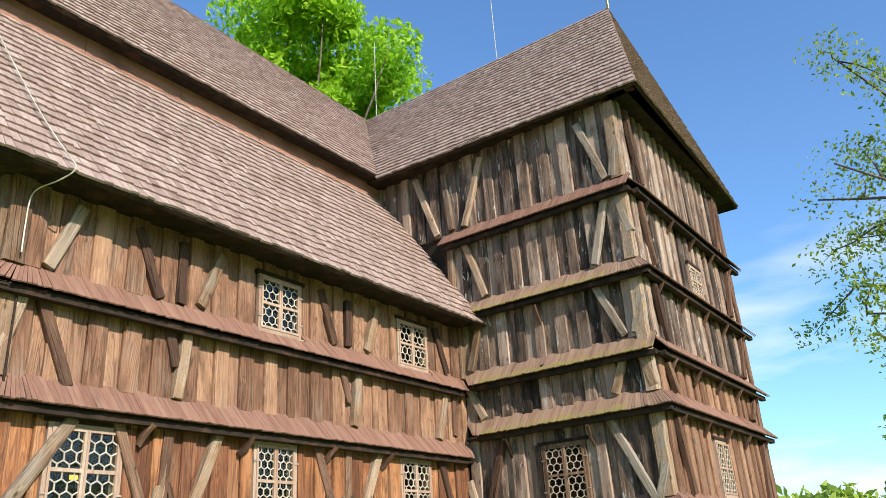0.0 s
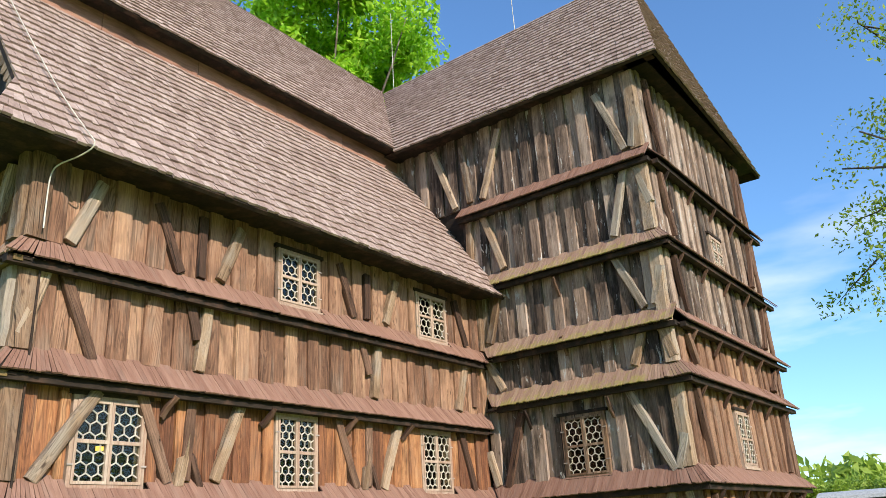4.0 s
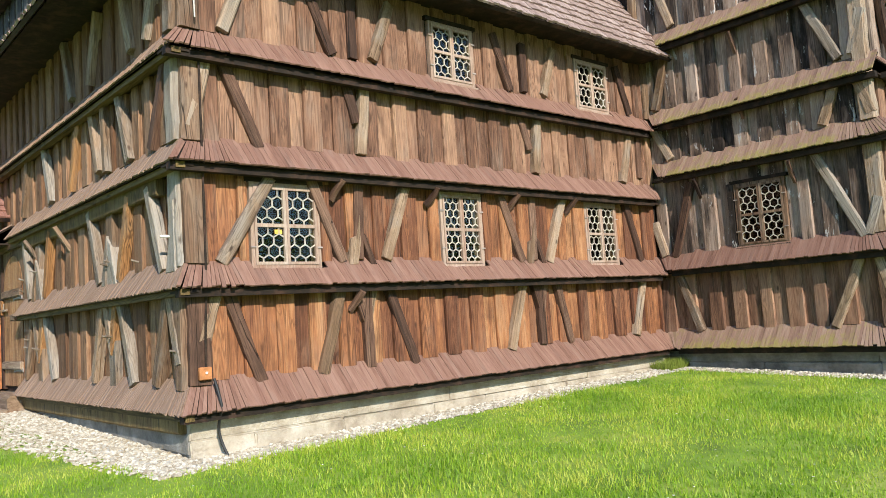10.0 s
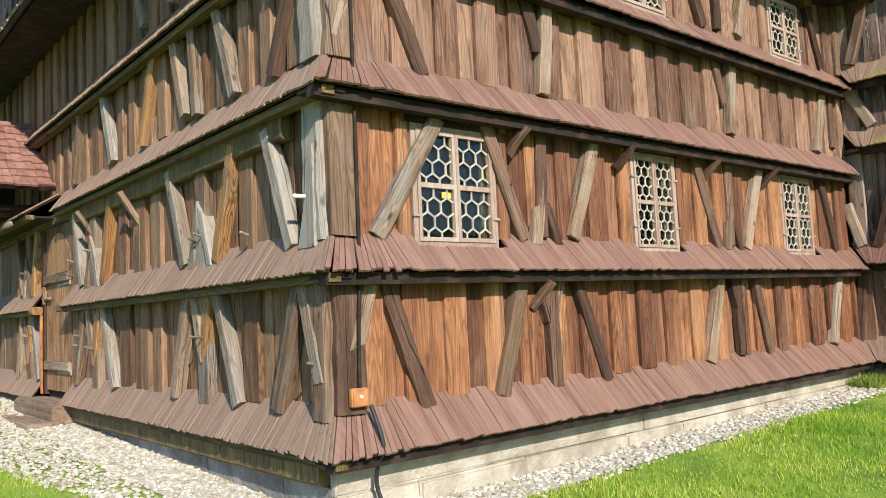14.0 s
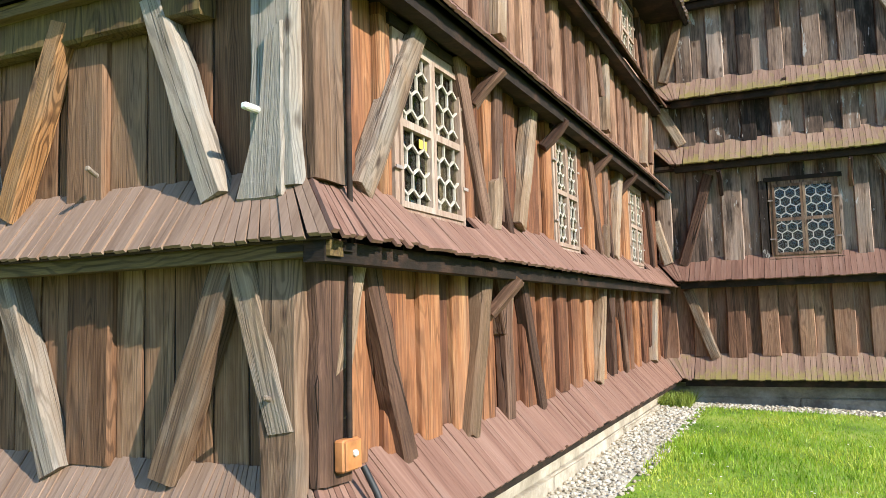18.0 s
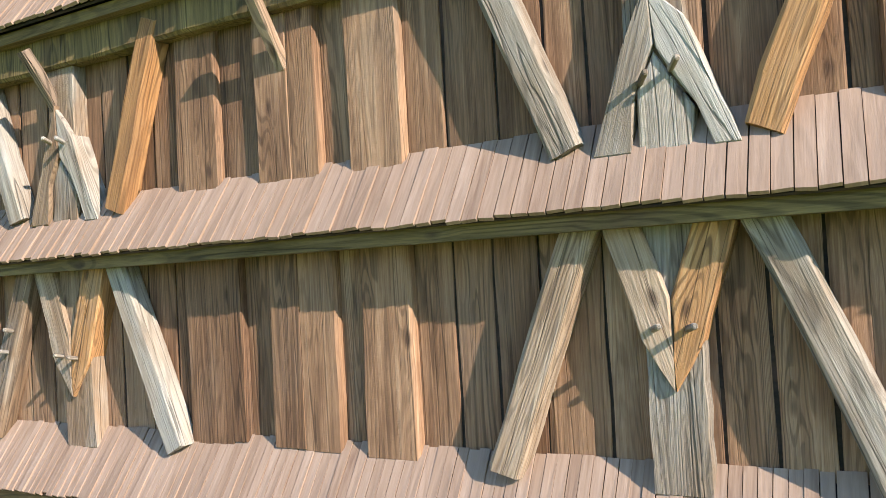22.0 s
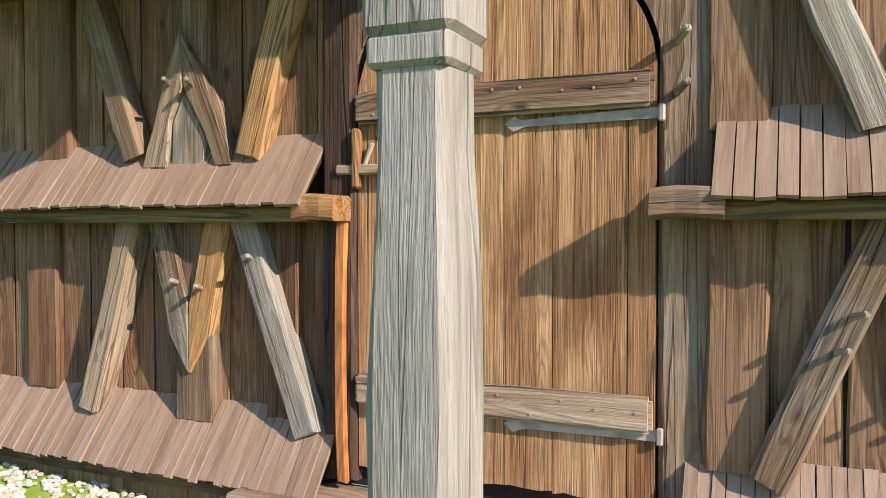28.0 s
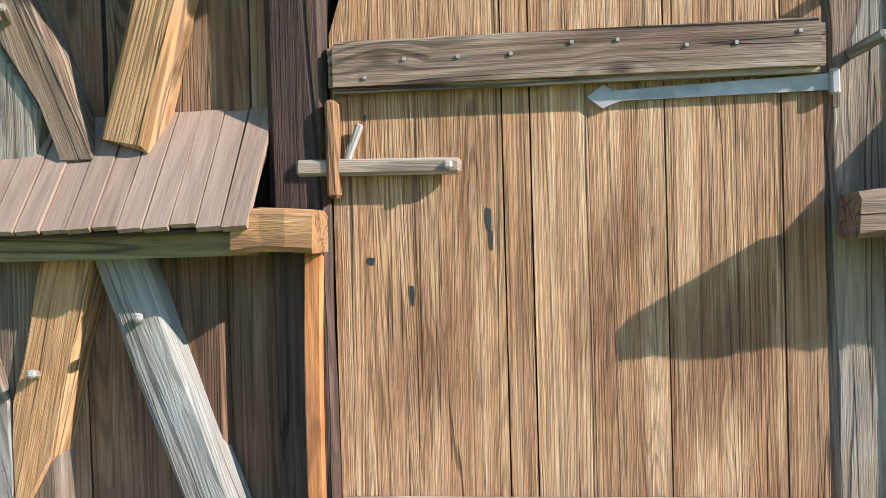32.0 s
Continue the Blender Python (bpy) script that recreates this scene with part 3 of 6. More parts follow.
def shingle_quad(tl, tr, br, bl, th):
    """A thin board between four points; up is the board's outward side."""
    n = ((Vector(tr) - Vector(tl)).cross(Vector(bl) - Vector(tl))).normalized()
    if n.z < 0:
        n = -n
    vs = [Vector(p) for p in (tl, tr, br, bl)]
    return vs + [v + n * th for v in vs]


def straight_shingle(mat, k, f0=0.0, proj=PROJ, pitch=PITCH):
    key = (mat.name, k, f0, proj, pitch)
    if key not in SHINGLES:
        r = random.Random(k + 31)
        w = pitch - r.uniform(0.002, 0.006) * pitch / PITCH
        s = r.uniform(-0.002, 0.002)
        e, g = r.uniform(-0.006, 0.010), r.uniform(-0.002, 0.002)
        th = r.uniform(0.014, 0.018)
        y1, z1 = -proj - e, -DROP - e
        vs = shingle_quad((-w / 2 + s, -proj * f0, -DROP * f0), (w / 2 + s, -proj * f0, -DROP * f0), (w / 2, y1, z1 + g), (-w / 2, y1 + 0.004, z1 - g), th)
        SHINGLES[key] = mesh_of("shingle", vs, BOXF_UP, mat)
    return SHINGLES[key]


BOXF_UP = [(0, 1, 2, 3), (7, 6, 5, 4), (0, 4, 5, 1), (1, 5, 6, 2), (2, 6, 7, 3), (3, 7, 4, 0)]


def pent_roof(F, u0, u1, zt, ends, label, mat=SKIRT, notches=(), seed=0, ledger=None, proj=PROJ, side=PROJ, pitch=PITCH):
    """A narrow shingled skirt roof along a wall, its top at zt. ends: out, in or cut."""
    r = random.Random(seed)
    root = thing("pent_roof", label, "pent roof", "skirt roofs round the church", "structure", m=F)
    ext = {"out": side, "in": -side, "cut": 0.0}
    e0, e1 = ext[ends[0]], ext[ends[1]]
    n = int(round((u1 - u0) / pitch))
    fan = 0.42
    for i in range(n):
        c = u0 + (i + 0.5) * (u1 - u0) / n
        f0 = 0.0
        for a, b in notches:
            if a < c < b:
                f0 = 0.42
            elif b <= c < b + 0.03:
                f0 = 0.42
        near0, near1 = (c - u0 < fan and e0), (u1 - c < fan and e1)
        if not near0 and not near1:
            part("shingle", straight_shingle(mat, r.randrange(8), f0, proj, pitch), root, Matrix.Translation((c, 0, zt + r.uniform(-0.004, 0.004))))
            continue
        hw = (u1 - u0) / n / 2

        def bottom(u):
            if near0:
                return u - e0 * (1 - (u - u0) / fan)
            return u + e1 * (1 - (u1 - u) / fan)
        parts_n = 2 if (near0 and e0 > 0) or (near1 and e1 > 0) else 1
        for k in range(parts_n):
            a = c - hw + 2 * hw * k / parts_n
            b = c - hw + 2 * hw * (k + 1) / parts_n - 0.003
            e = r.uniform(-0.01, 0.015)
            vs = shingle_quad((a, 0, zt), (b, 0, zt), (bottom(b) - 0.002, -proj - e, zt - DROP - e), (bottom(a), -proj - e, zt - DROP - e), r.uniform(0.013, 0.02))
            part("shingle", mesh_of("shingle", vs, BOXF_UP, mat), root)
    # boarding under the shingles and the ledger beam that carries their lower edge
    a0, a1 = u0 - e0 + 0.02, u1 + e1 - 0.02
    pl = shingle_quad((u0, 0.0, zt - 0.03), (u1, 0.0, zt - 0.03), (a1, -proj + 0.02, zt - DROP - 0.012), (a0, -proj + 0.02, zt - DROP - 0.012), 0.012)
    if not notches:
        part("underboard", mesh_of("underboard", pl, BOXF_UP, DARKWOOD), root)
    # without its own timber the ledger gets the near-black colour, as painted shade
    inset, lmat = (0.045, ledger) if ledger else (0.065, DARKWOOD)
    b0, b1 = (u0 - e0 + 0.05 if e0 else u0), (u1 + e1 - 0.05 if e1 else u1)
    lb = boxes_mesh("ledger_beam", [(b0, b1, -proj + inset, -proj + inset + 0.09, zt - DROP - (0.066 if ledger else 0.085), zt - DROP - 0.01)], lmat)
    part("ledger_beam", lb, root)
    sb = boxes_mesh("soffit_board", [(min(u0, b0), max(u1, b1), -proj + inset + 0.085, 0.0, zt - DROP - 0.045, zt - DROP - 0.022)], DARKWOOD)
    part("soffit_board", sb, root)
    return root


# ---- ground ----
def ground_z(x, y):
    gx = 0.018 * min(max(x, -9), 8) + 0.004 * (min(max(x, 8), 40) - 8)
    return 0.03 + gx + 0.035 * max(-9, min(y, 9))


def build_ground():
    xs = sorted({-400, -150, -60, -30, *[i * 1.0 - 18 for i in range(60)], 60, 90, 150, 300, 700, 1500})
    ys = sorted({-1500, -500, -200, -80, -40, *[i * 1.0 - 28 for i in range(60)], 50, 90, 200, 500, 1500})
    vs = [(x, y, ground_z(x, y)) for y in ys for x in xs]
    nx = len(xs)
    fs = [(j * nx + i, j * nx + i + 1, (j + 1) * nx + i + 1, (j + 1) * nx + i) for j in range(len(ys) - 1) for i in range(nx - 1)]
    thing("ground", "mown bright green meadow round the church", "ground", kind="structure", me=mesh_of("ground", vs, fs, GROUND, True))


build_ground()

# ---- walls ----
ZS = (0.75, 1.89, 3.07, 4.16)            # tops of the skirt roofs on the lower wing
ZB = (0.75, 1.95, 3.42, 4.25, 5.50, 6.93)  # the same on the tower wing
WIN_A = [(0.64, 1.45, 1.78, 2.66), (3.17, 3.87, 1.78, 2.70), (5.95, 6.7, 1.78, 2.70)]
WIN_A4 = [(3.17, 3.92, 4.09, 4.85), (5.99, 6.76, 4.09, 4.85)]
WIN_B = [(1.39, 2.15, 1.90, 2.84)]
WIN_C = [(2.05, 2.75, 1.95, 2.85), (2.45, 3.05, 5.45, 6.05)]
DOOR = (-7.01, -5.85, 0.56, 2.56)
wall_a = core_wall("wall_south", FA, 0.0, LA, 0.4, 5.6, WIN_A + WIN_A4, "red-brown board wall with diagonal oak braces")
wall_b = core_wall("wall_west", FB, -1.9, LB, 0.4, 8.45, WIN_B, "dark weathered board wall of the tower wing")
wall_c = core_wall("wall_south_tower", FC, 0.0, LC, 0.4, 8.45, WIN_C, "sunlit weathered board wall under the hipped roof")
wall_d = core_wall("wall_west_porch", FD, -LD, 0.0, 0.4, 8.4, [DOOR, (-1.85, 0.0, 5.6, 8.4)], "grey-brown board wall with Y-shaped oak braces")
# plain walls that close the church round the back
back = boxes_mesh("wall_back", [(0.2, 13.0, 15.9, 16.06, 0.0, 8.4), (12.85, 13.0, -3.2, 15.9, 0.0, 8.4)], DARKWOOD)
thing("wall_back", "plain dark board wall at the back", "wall", kind="structure", me=back)
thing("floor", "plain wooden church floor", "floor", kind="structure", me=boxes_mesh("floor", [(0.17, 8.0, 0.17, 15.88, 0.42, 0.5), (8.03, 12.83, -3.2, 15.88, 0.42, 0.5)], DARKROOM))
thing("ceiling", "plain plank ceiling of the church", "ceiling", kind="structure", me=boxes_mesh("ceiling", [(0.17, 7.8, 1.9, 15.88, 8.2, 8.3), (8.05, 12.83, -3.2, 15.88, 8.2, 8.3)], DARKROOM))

bands_a = [(0.72, 1.62), (1.85, 2.80), (3.03, 3.9), (4.12, 5.25)]
for i, (a, b) in enumerate(bands_a):
    boards(wall_a, (BOARD_LOW, BOARD_LOW, BOARD_UP, BOARD_UP)[i], 0.12, LA - 0.06, a, b, [(w[0] - 0.02, w[1] + 0.02, w[2] - 0.2, w[3] + 0.02) for w in ((), WIN_A, (), WIN_A4)[i]], seed=20 + i, width=(0.16, 0.24))
bands_b = [(0.72, 1.68), (1.9, 3.16), (3.38, 3.98), (4.2, 5.24), (5.45, 6.66), (6.88, 8.4)]
for i, (a, b) in enumerate(bands_b):
    hb = [(w[0] - 0.02, w[1] + 0.02, w[2] - 0.03, w[3] + 0.02) for w in WIN_B] if i == 1 else []
    boards(wall_b, BOARD_UP if i == 0 else BOARD_DARK, 0.05 if i < 4 else (-0.2 if i == 4 else -1.85), LB - 0.1, a, b, hb, seed=40 + i, width=(0.15, 0.23))
    hc = [(w[0] - 0.02, w[1] + 0.02, w[2] - 0.03, w[3] + 0.02) for w in WIN_C if a < w[3] and w[2] < b]
    boards(wall_c, BOARD_LOW if i == 0 else BOARD_UP if i in (1, 2) else BOARD_DARK, 0.1, LC - 0.1, a, b, hc, seed=60 + i, width=(0.14, 0.2))
bands_d = [(0.72, 1.62), (1.82, 2.82), (3.03, 3.9), (4.12, 5.35)]
DOORGAP = (-7.12, -5.68, 0.4, 2.82)
PROUD = [(-4.08, -3.83), (-3.82, -3.75), (-3.58, -3.42), (-3.42, -3.24), (-3.11, -2.88), (-1.22, -0.97), (-8.9, -8.7), (-7.45, -7.3), (-5.68, -5.5)]
PROUD2 = [(-4.09, -3.84), (-3.60, -3.42), (-3.42, -3.28), (-3.13, -2.88), (-1.24, -1.02), (-8.8, -8.6), (-5.68, -5.5)]
for i, (a, b) in enumerate(bands_d):
    boards(wall_d, BOARD_GREY, -LD, -0.12, a, b, [DOORGAP] if i < 2 else [], seed=80 + i, width=(0.15, 0.24), proud_at=(PROUD, PROUD2, None, None)[i])
# gable above the pent roof, its boards cut to the slope of the lower roof
rg = random.Random(88)
for k in range(58):
    y0 = 0.14 + k * 0.19
    top = min(8.36, 5.0 + (y0 + 0.58) * 1.365 - 0.12)
    if top > 5.75:
        w, t = 0.2, (0.035 if k % 2 else 0.015)
        part("board", board_mesh(BOARD_BLACK, rg.randrange(5)), wall_d, Matrix.Translation((-y0 - 0.1, 0.0, 5.55)) @ Matrix.Diagonal((w, t, top - 5.55, 1)))
for i, seg in enumerate(((-1.6, 7.2, -1.9, 6.75), (-2.3, 8.2, -2.6, 6.95), (-2.9, 8.2, -2.62, 6.95), (-1.5, 6.6, -1.75, 5.9), (-2.1, 6.6, -1.9, 5.9), (-3.6, 8.2, -3.3, 6.95))):
    brace(wall_d, seg, BEAM_LIGHT, w=0.12, seed=520 + i)

# corner posts
for wall, u, z0, z1, w, mt, sd in ((wall_a, 0.06, 0.70, 1.62, 0.22, BEAM_DARK, 1), (wall_a, 0.06, 1.84, 2.8, 0.22, BEAM_BROWN, 2), (wall_a, 0.06, 3.02, 3.9, 0.22, BEAM_BROWN, 3), (wall_a, 0.06, 4.12, 5.2, 0.22, BEAM_BROWN, 4),
                                  (wall_a, LA - 0.12, 4.12, 5.2, 0.16, BEAM_LIGHT, 5), (wall_b, LB - 0.07, 0.7, 1.68, 0.2, BEAM_BROWN, 6), (wall_b, LB - 0.07, 1.9, 3.16, 0.2, BEAM_LIGHT, 7), (wall_b, LB - 0.07, 3.38, 5.24, 0.2, BEAM_LIGHT, 8),
                                  (wall_b, LB - 0.07, 5.45, 6.66, 0.2, BEAM_LIGHT, 9), (wall_b, LB - 0.07, 6.88, 8.3, 0.22, BEAM_LIGHT, 10), (wall_c, LC - 0.08, 0.7, 8.3, 0.18, BEAM_DARK, 11), (wall_d, -0.06, 0.66, 1.62, 0.2, BEAM_BROWN, 12), (wall_d, -0.07, 1.82, 2.8, 0.22, BEAM_GREY, 13), (wall_d, -0.07, 3.02, 3.9, 0.2, BEAM_GREY, 14), (wall_d, -0.07, 4.1, 5.2, 0.18, BEAM_LIGHT, 15)):
    part("post", beam_mesh("post", z1 - z0, w, 0.15, mt, 100 + sd, rough=0.01), wall, Matrix.Translation((u, -0.03, z0)))

L_, K_, G_, O_ = BEAM_LIGHT, BEAM_DARK, BEAM_GREY, BEAM_ORANGE
# braces of the lower wing's long wall: (u, z, u, z), timber
BRACES_A = [(0.24, 1.52, 0.06, 1.0, L_), (0.36, 1.53, 0.69, 0.72, K_), (1.66, 1.51, 1.39, 0.72, L_), (2.01, 1.51, 2.01, 0.74, K_), (2.31, 1.51, 2.65, 0.72, K_), (4.53, 1.53, 4.23, 0.76, L_), (4.87, 1.53, 4.86, 0.78, K_), (5.20, 1.53, 5.43, 0.77, K_), (7.25, 1.53, 6.95, 0.77, L_),
            (0.87, 2.66, 0.31, 1.89, L_), (1.355, 2.67, 1.715, 1.91, K_), (1.97, 2.68, 1.92, 1.92, K_), (2.64, 2.69, 2.30, 1.93, L_), (4.21, 2.68, 4.56, 1.90, K_), (4.82, 2.67, 4.78, 1.91, K_), (5.46, 2.68, 5.08, 1.88, L_), (6.94, 2.67, 7.25, 1.89, K_),
            (0.22, 3.84, 0.04, 3.2, L_), (0.39, 3.85, 0.77, 3.06, K_), (1.86, 3.83, 1.99, 3.46, K_), (2.12, 3.83, 2.03, 3.1, L_), (4.68, 3.82, 4.86, 3.42, K_), (5.05, 3.82, 4.95, 3.1, L_), (7.19, 3.8, 6.94, 3.1, L_), (7.43, 3.8, 7.39, 3.2, K_),
            (0.70, 4.86, 0.42, 4.22, L_), (1.39, 4.86, 1.72, 4.2, K_), (2.00, 4.86, 1.99, 4.2, K_), (2.55, 4.85, 2.26, 4.22, L_), (4.28, 4.84, 4.57, 4.2, K_), (4.85, 4.8, 4.84, 4.22, K_), (5.48, 4.83, 5.22, 4.22, L_), (6.99, 4.84, 7.26, 4.2, K_)]
for i, (a, b, c, d, mt) in enumerate(BRACES_A):
    brace(wall_a, (a, b, c, d), mt, w=0.13 if mt is L_ else 0.12, seed=200 + i, d=0.1 if mt is L_ else 0.085, out=0.025)
for u, z in ((1.69, 2.72), (3.03, 2.72), (4.44, 2.72), (1.86, 1.52), (5.6, 2.72)):
    part("corbel", beam_mesh("corbel", 0.26, 0.06, 0.07, BEAM_DARK, 300 + int(u * 10)), wall_a, Matrix.Translation((u - 0.08, -0.05, z - 0.2)) @ pose(0, 0, 0, 38, 18, 0))
BRACES_B = [(0.39, 1.5, 0.68, 0.76, L_), (0.14, 1.5, 0.02, 0.76, K_), (3.05, 1.54, 2.65, 0.76, L_), (3.28, 1.53, 3.42, 1.05, L_), (0.71, 2.95, 0.35, 1.92, K_), (0.02, 2.4, 0.17, 1.95, L_), (2.59, 3.06, 3.15, 1.93, G_), (3.36, 2.31, 3.2, 1.95, G_),
            (0.14, 3.88, 0.41, 3.46, L_), (3.0, 4.0, 2.75, 3.48, L_), (3.2, 3.98, 3.38, 3.5, L_), (0.49, 5.14, 0.2, 4.3, L_), (2.64, 5.18, 3.05, 4.32, G_), (3.38, 4.8, 3.22, 4.34, G_), (0.25, 6.58, 0.62, 5.56, L_), (-0.03, 6.63, -0.08, 5.7, L_), (3.05, 6.52, 2.72, 5.56, G_), (3.25, 6.54, 3.4, 5.95, G_),
            (-0.76, 8.2, -0.31, 6.98, L_), (-0.09, 8.1, 0.02, 7.0, L_), (0.76, 8.16, 0.3, 7.0, L_), (2.73, 8.05, 3.12, 6.98, G_), (3.38, 7.6, 3.24, 6.98, G_)]
for i, (a, b, c, d, mt) in enumerate(BRACES_B):
    brace(wall_b, (a, b, c, d), mt, w=0.125, d=0.1, out=0.03, seed=320 + i)
for i, (z0, z1) in enumerate(bands_b):
    brace(wall_c, (0.32, z1 - 0.2, 0.55, z0 + 0.08), BEAM_DARK, w=0.1, seed=400 + i)
    brace(wall_c, (LC - 0.3, z1 - 0.2, LC - 0.6, z0 + 0.08), BEAM_DARK, w=0.1, seed=410 + i)
# braces of the porch wall, given by their distance from the corner
BRACES_D = [(0.28, 1.54, 0.63, 0.75, L_), (0.24, 1.54, 0.05, 0.95, L_), (2.16, 1.53, 2.50, 0.75, L_), (1.61, 1.53, 1.25, 0.74, G_), (5.14, 1.51, 5.49, 0.75, L_), (4.49, 1.53, 4.12, 0.74, G_),
            (8.16, 1.54, 8.43, 0.72, L_), (7.55, 1.54, 7.22, 0.72, G_), (0.69, 2.62, 0.36, 1.85, G_), (2.53, 2.62, 2.20, 1.86, G_), (1.22, 2.62, 1.575, 1.85, O_),
            (5.50, 2.62, 5.19, 1.86, G_), (4.16, 2.62, 4.465, 1.85, O_), (8.43, 2.6, 8.13, 1.87, L_), (7.25, 2.62, 7.51, 1.86, O_),
            (0.17, 3.8, 0.57, 3.1, K_), (1.5, 3.85, 1.19, 3.1, G_), (1.97, 3.85, 1.9, 3.1, L_), (2.4, 3.85, 2.14, 3.15, L_), (2.85, 3.82, 3.22, 3.12, O_), (4.4, 3.85, 4.1, 3.1, G_), (5.2, 3.85, 5.5, 3.1, L_), (0.3, 4.95, 0.62, 4.25, L_), (1.3, 4.95, 1.05, 4.25, L_), (2.1, 4.95, 2.4, 4.25, L_), (3.4, 4.95, 3.1, 4.25, L_)]
for i, (a, b, c, d, mt) in enumerate(BRACES_D):
    brace(wall_d, (-a, b, -c, d), mt, w=0.125, d=0.11, out=0.025, seed=440 + i)
# Y-shaped posts below: a wide post with two arms let into its face, meeting in a point
for i, (c, k, v) in enumerate(((1.885, 1.0, 1.0), (4.815, 1.24, 0.91), (7.825, 1.05, 0.88))):
    w = 0.093 * (1 + (k - 1) * 0.7)
    e = (0.0, 0.03, 0.01)[i]
    slab(wall_d, "post", [(-c - w + e, 0.66), (-c + w + e, 0.66), (-c + w + e * 0.6, 1.6), (-c - w + e * 0.6, 1.6)], 0.085, 0.0, (G_, L_, L_)[i], (-c, 0.7, -c, 1.6), 480 + i)
    top, mid, out = 1.6, v + 0.3, v + 0.165
    slab(wall_d, "brace", [(-c - 0.225 * k, top), (-c - 0.108 * k, top), (-c, mid), (-c, v), (-c - 0.099 * k, out)], 0.108, 0.0, L_, (-c, v, -c - 0.17 * k, top), 490 + i)
    slab(wall_d, "brace", [(-c + 0.108 * k, top), (-c + 0.235 * k, top), (-c + 0.097 * k, out), (-c + 0.002, v), (-c + 0.002, mid)], 0.105, 0.0, O_, (-c, v, -c + 0.17 * k, top), 500 + i)
# A-shaped feet above: two splayed legs against a post, with a block between them
for i, (c, k, t) in enumerate(((1.885, 0.93, 2.33), (4.84, 1.0, 2.37), (7.845, 0.97, 2.37))):
    m1, m2 = (G_, L_, L_)[i], (G_, G_, L_)[i]
    slab(wall_d, "post", [(-c - 0.1, 1.95), (-c + 0.1, 1.95), (-c + 0.1, 2.76), (-c - 0.1, 2.76)], 0.082, 0.0, L_, (-c, 1.9, -c, 2.7), 510 + i)
    slab(wall_d, "brace", [(-c - 0.012, t), (-c, 2.12), (-c - 0.075 * k, 1.98), (-c - 0.1 * k, 1.77), (-c - 0.235 * k, 1.77), (-c - 0.115 * k, 2.12)], 0.112, 0.0, m1, (-c - 0.17 * k, 1.8, -c, t), 520 + i)
    slab(wall_d, "brace", [(-c - 0.01, t - 0.02), (-c + 0.105 * k, 2.2), (-c + 0.27 * k, 1.77), (-c + 0.185 * k, 1.77), (-c + 0.13 * k, 1.91), (-c + 0.004, 2.11)], 0.108, 0.0, m2, (-c + 0.22 * k, 1.8, -c, t), 530 + i)
    slab(wall_d, "block", [(-c - 0.072 * k, 1.975), (-c - 0.004, 2.10), (-c + 0.122 * k, 1.905), (-c + 0.105 * k, 1.77), (-c - 0.076 * k, 1.77)], 0.095, 0.0, (G_, L_, G_)[i], (-c, 1.8, -c, 2.1), 540 + i)
# the flared foot of the corner post
slab(wall_d, "brace", [(-0.235, 1.77), (-0.02, 1.77), (-0.02, 2.45), (-0.09, 2.4), (-0.125, 2.14)], 0.118, 0.0, G_, (-0.12, 1.8, -0.06, 2.4), 551)
# beam under the third skirt roof
part("wall_plate", beam_mesh("wall_plate", 5.2, 0.17, 0.1, LEDGER, 555), wall_d, Matrix.Translation((-5.62, -0.06, 2.64)) @ pose(0, 0, 0, 0, 90, 0), "weathered olive-brown horizontal beam")
for u, z in ((4.9, 2.32), (3.45, 2.33)):
    part("corbel", beam_mesh("corbel", 0.36, 0.055, 0.055, BEAM_BROWN, 500 + int(u * 10)), wall_d, Matrix.Translation((-u, -0.03, z)) @ pose(0, 0, 0, 33, 0, 0))

PEG = chamfer_box("peg", 0.02, 0.02, 0.1, BEAM_GREY, 0.005)
for y, z in ((1.95, 1.20), (1.84, 1.20), (1.94, 2.0), (1.84, 2.03), (4.88, 1.11), (4.78, 1.10), (4.90, 2.18), (4.80, 2.17), (7.89, 1.27), (7.76, 1.25), (7.925, 2.13), (7.80, 2.12), (7.49, 1.38), (5.27, 1.24), (5.315, 1.13), (1.0, 1.95), (0.1, 1.02)):
    part("peg", PEG, wall_d, Matrix.Translation((-y, -0.09, z)) @ pose(0, 0, 0, 80, 0, 25))
# the same Y-shaped posts and splayed feet on the long wall, slighter
for i, (c, k) in enumerate(((1.99, 1.0), (4.86, 0.95))):
    slab(wall_a, "brace", [(c - 0.19 * k, 1.58), (c - 0.07 * k, 1.58), (c + 0.0, 1.3), (c + 0.0, 1.16), (c - 0.06, 1.2)], 0.085, 0.0, K_, (c, 1.16, c - 0.13 * k, 1.58), 560 + i)
    slab(wall_a, "brace", [(c + 0.06 * k, 1.58), (c + 0.17 * k, 1.58), (c + 0.06, 1.2), (c + 0.002, 1.16), (c + 0.002, 1.3)], 0.082, 0.0, (L_, K_)[i], (c, 1.16, c + 0.12 * k, 1.58), 565 + i)
for i, (c, z) in enumerate(((1.95, 1.86), (4.80, 1.86))):
    slab(wall_a, "brace", [(c - 0.005, z + 0.5), (c - 0.005, z + 0.2), (c - 0.06, z - 0.05), (c - 0.17, z - 0.05), (c - 0.13, z + 0.24), (c - 0.06, z + 0.27)], 0.1, 0.0, L_, (c - 0.11, z, c - 0.01, z + 0.5), 570 + i)
    slab(wall_a, "brace", [(c + 0.05, z + 0.3), (c + 0.09, z + 0.26), (c + 0.2, z - 0.05), (c + 0.12, z - 0.05), (c + 0.02, z + 0.24)], 0.092, 0.0, K_, (c + 0.15, z, c + 0.05, z + 0.3), 575 + i)
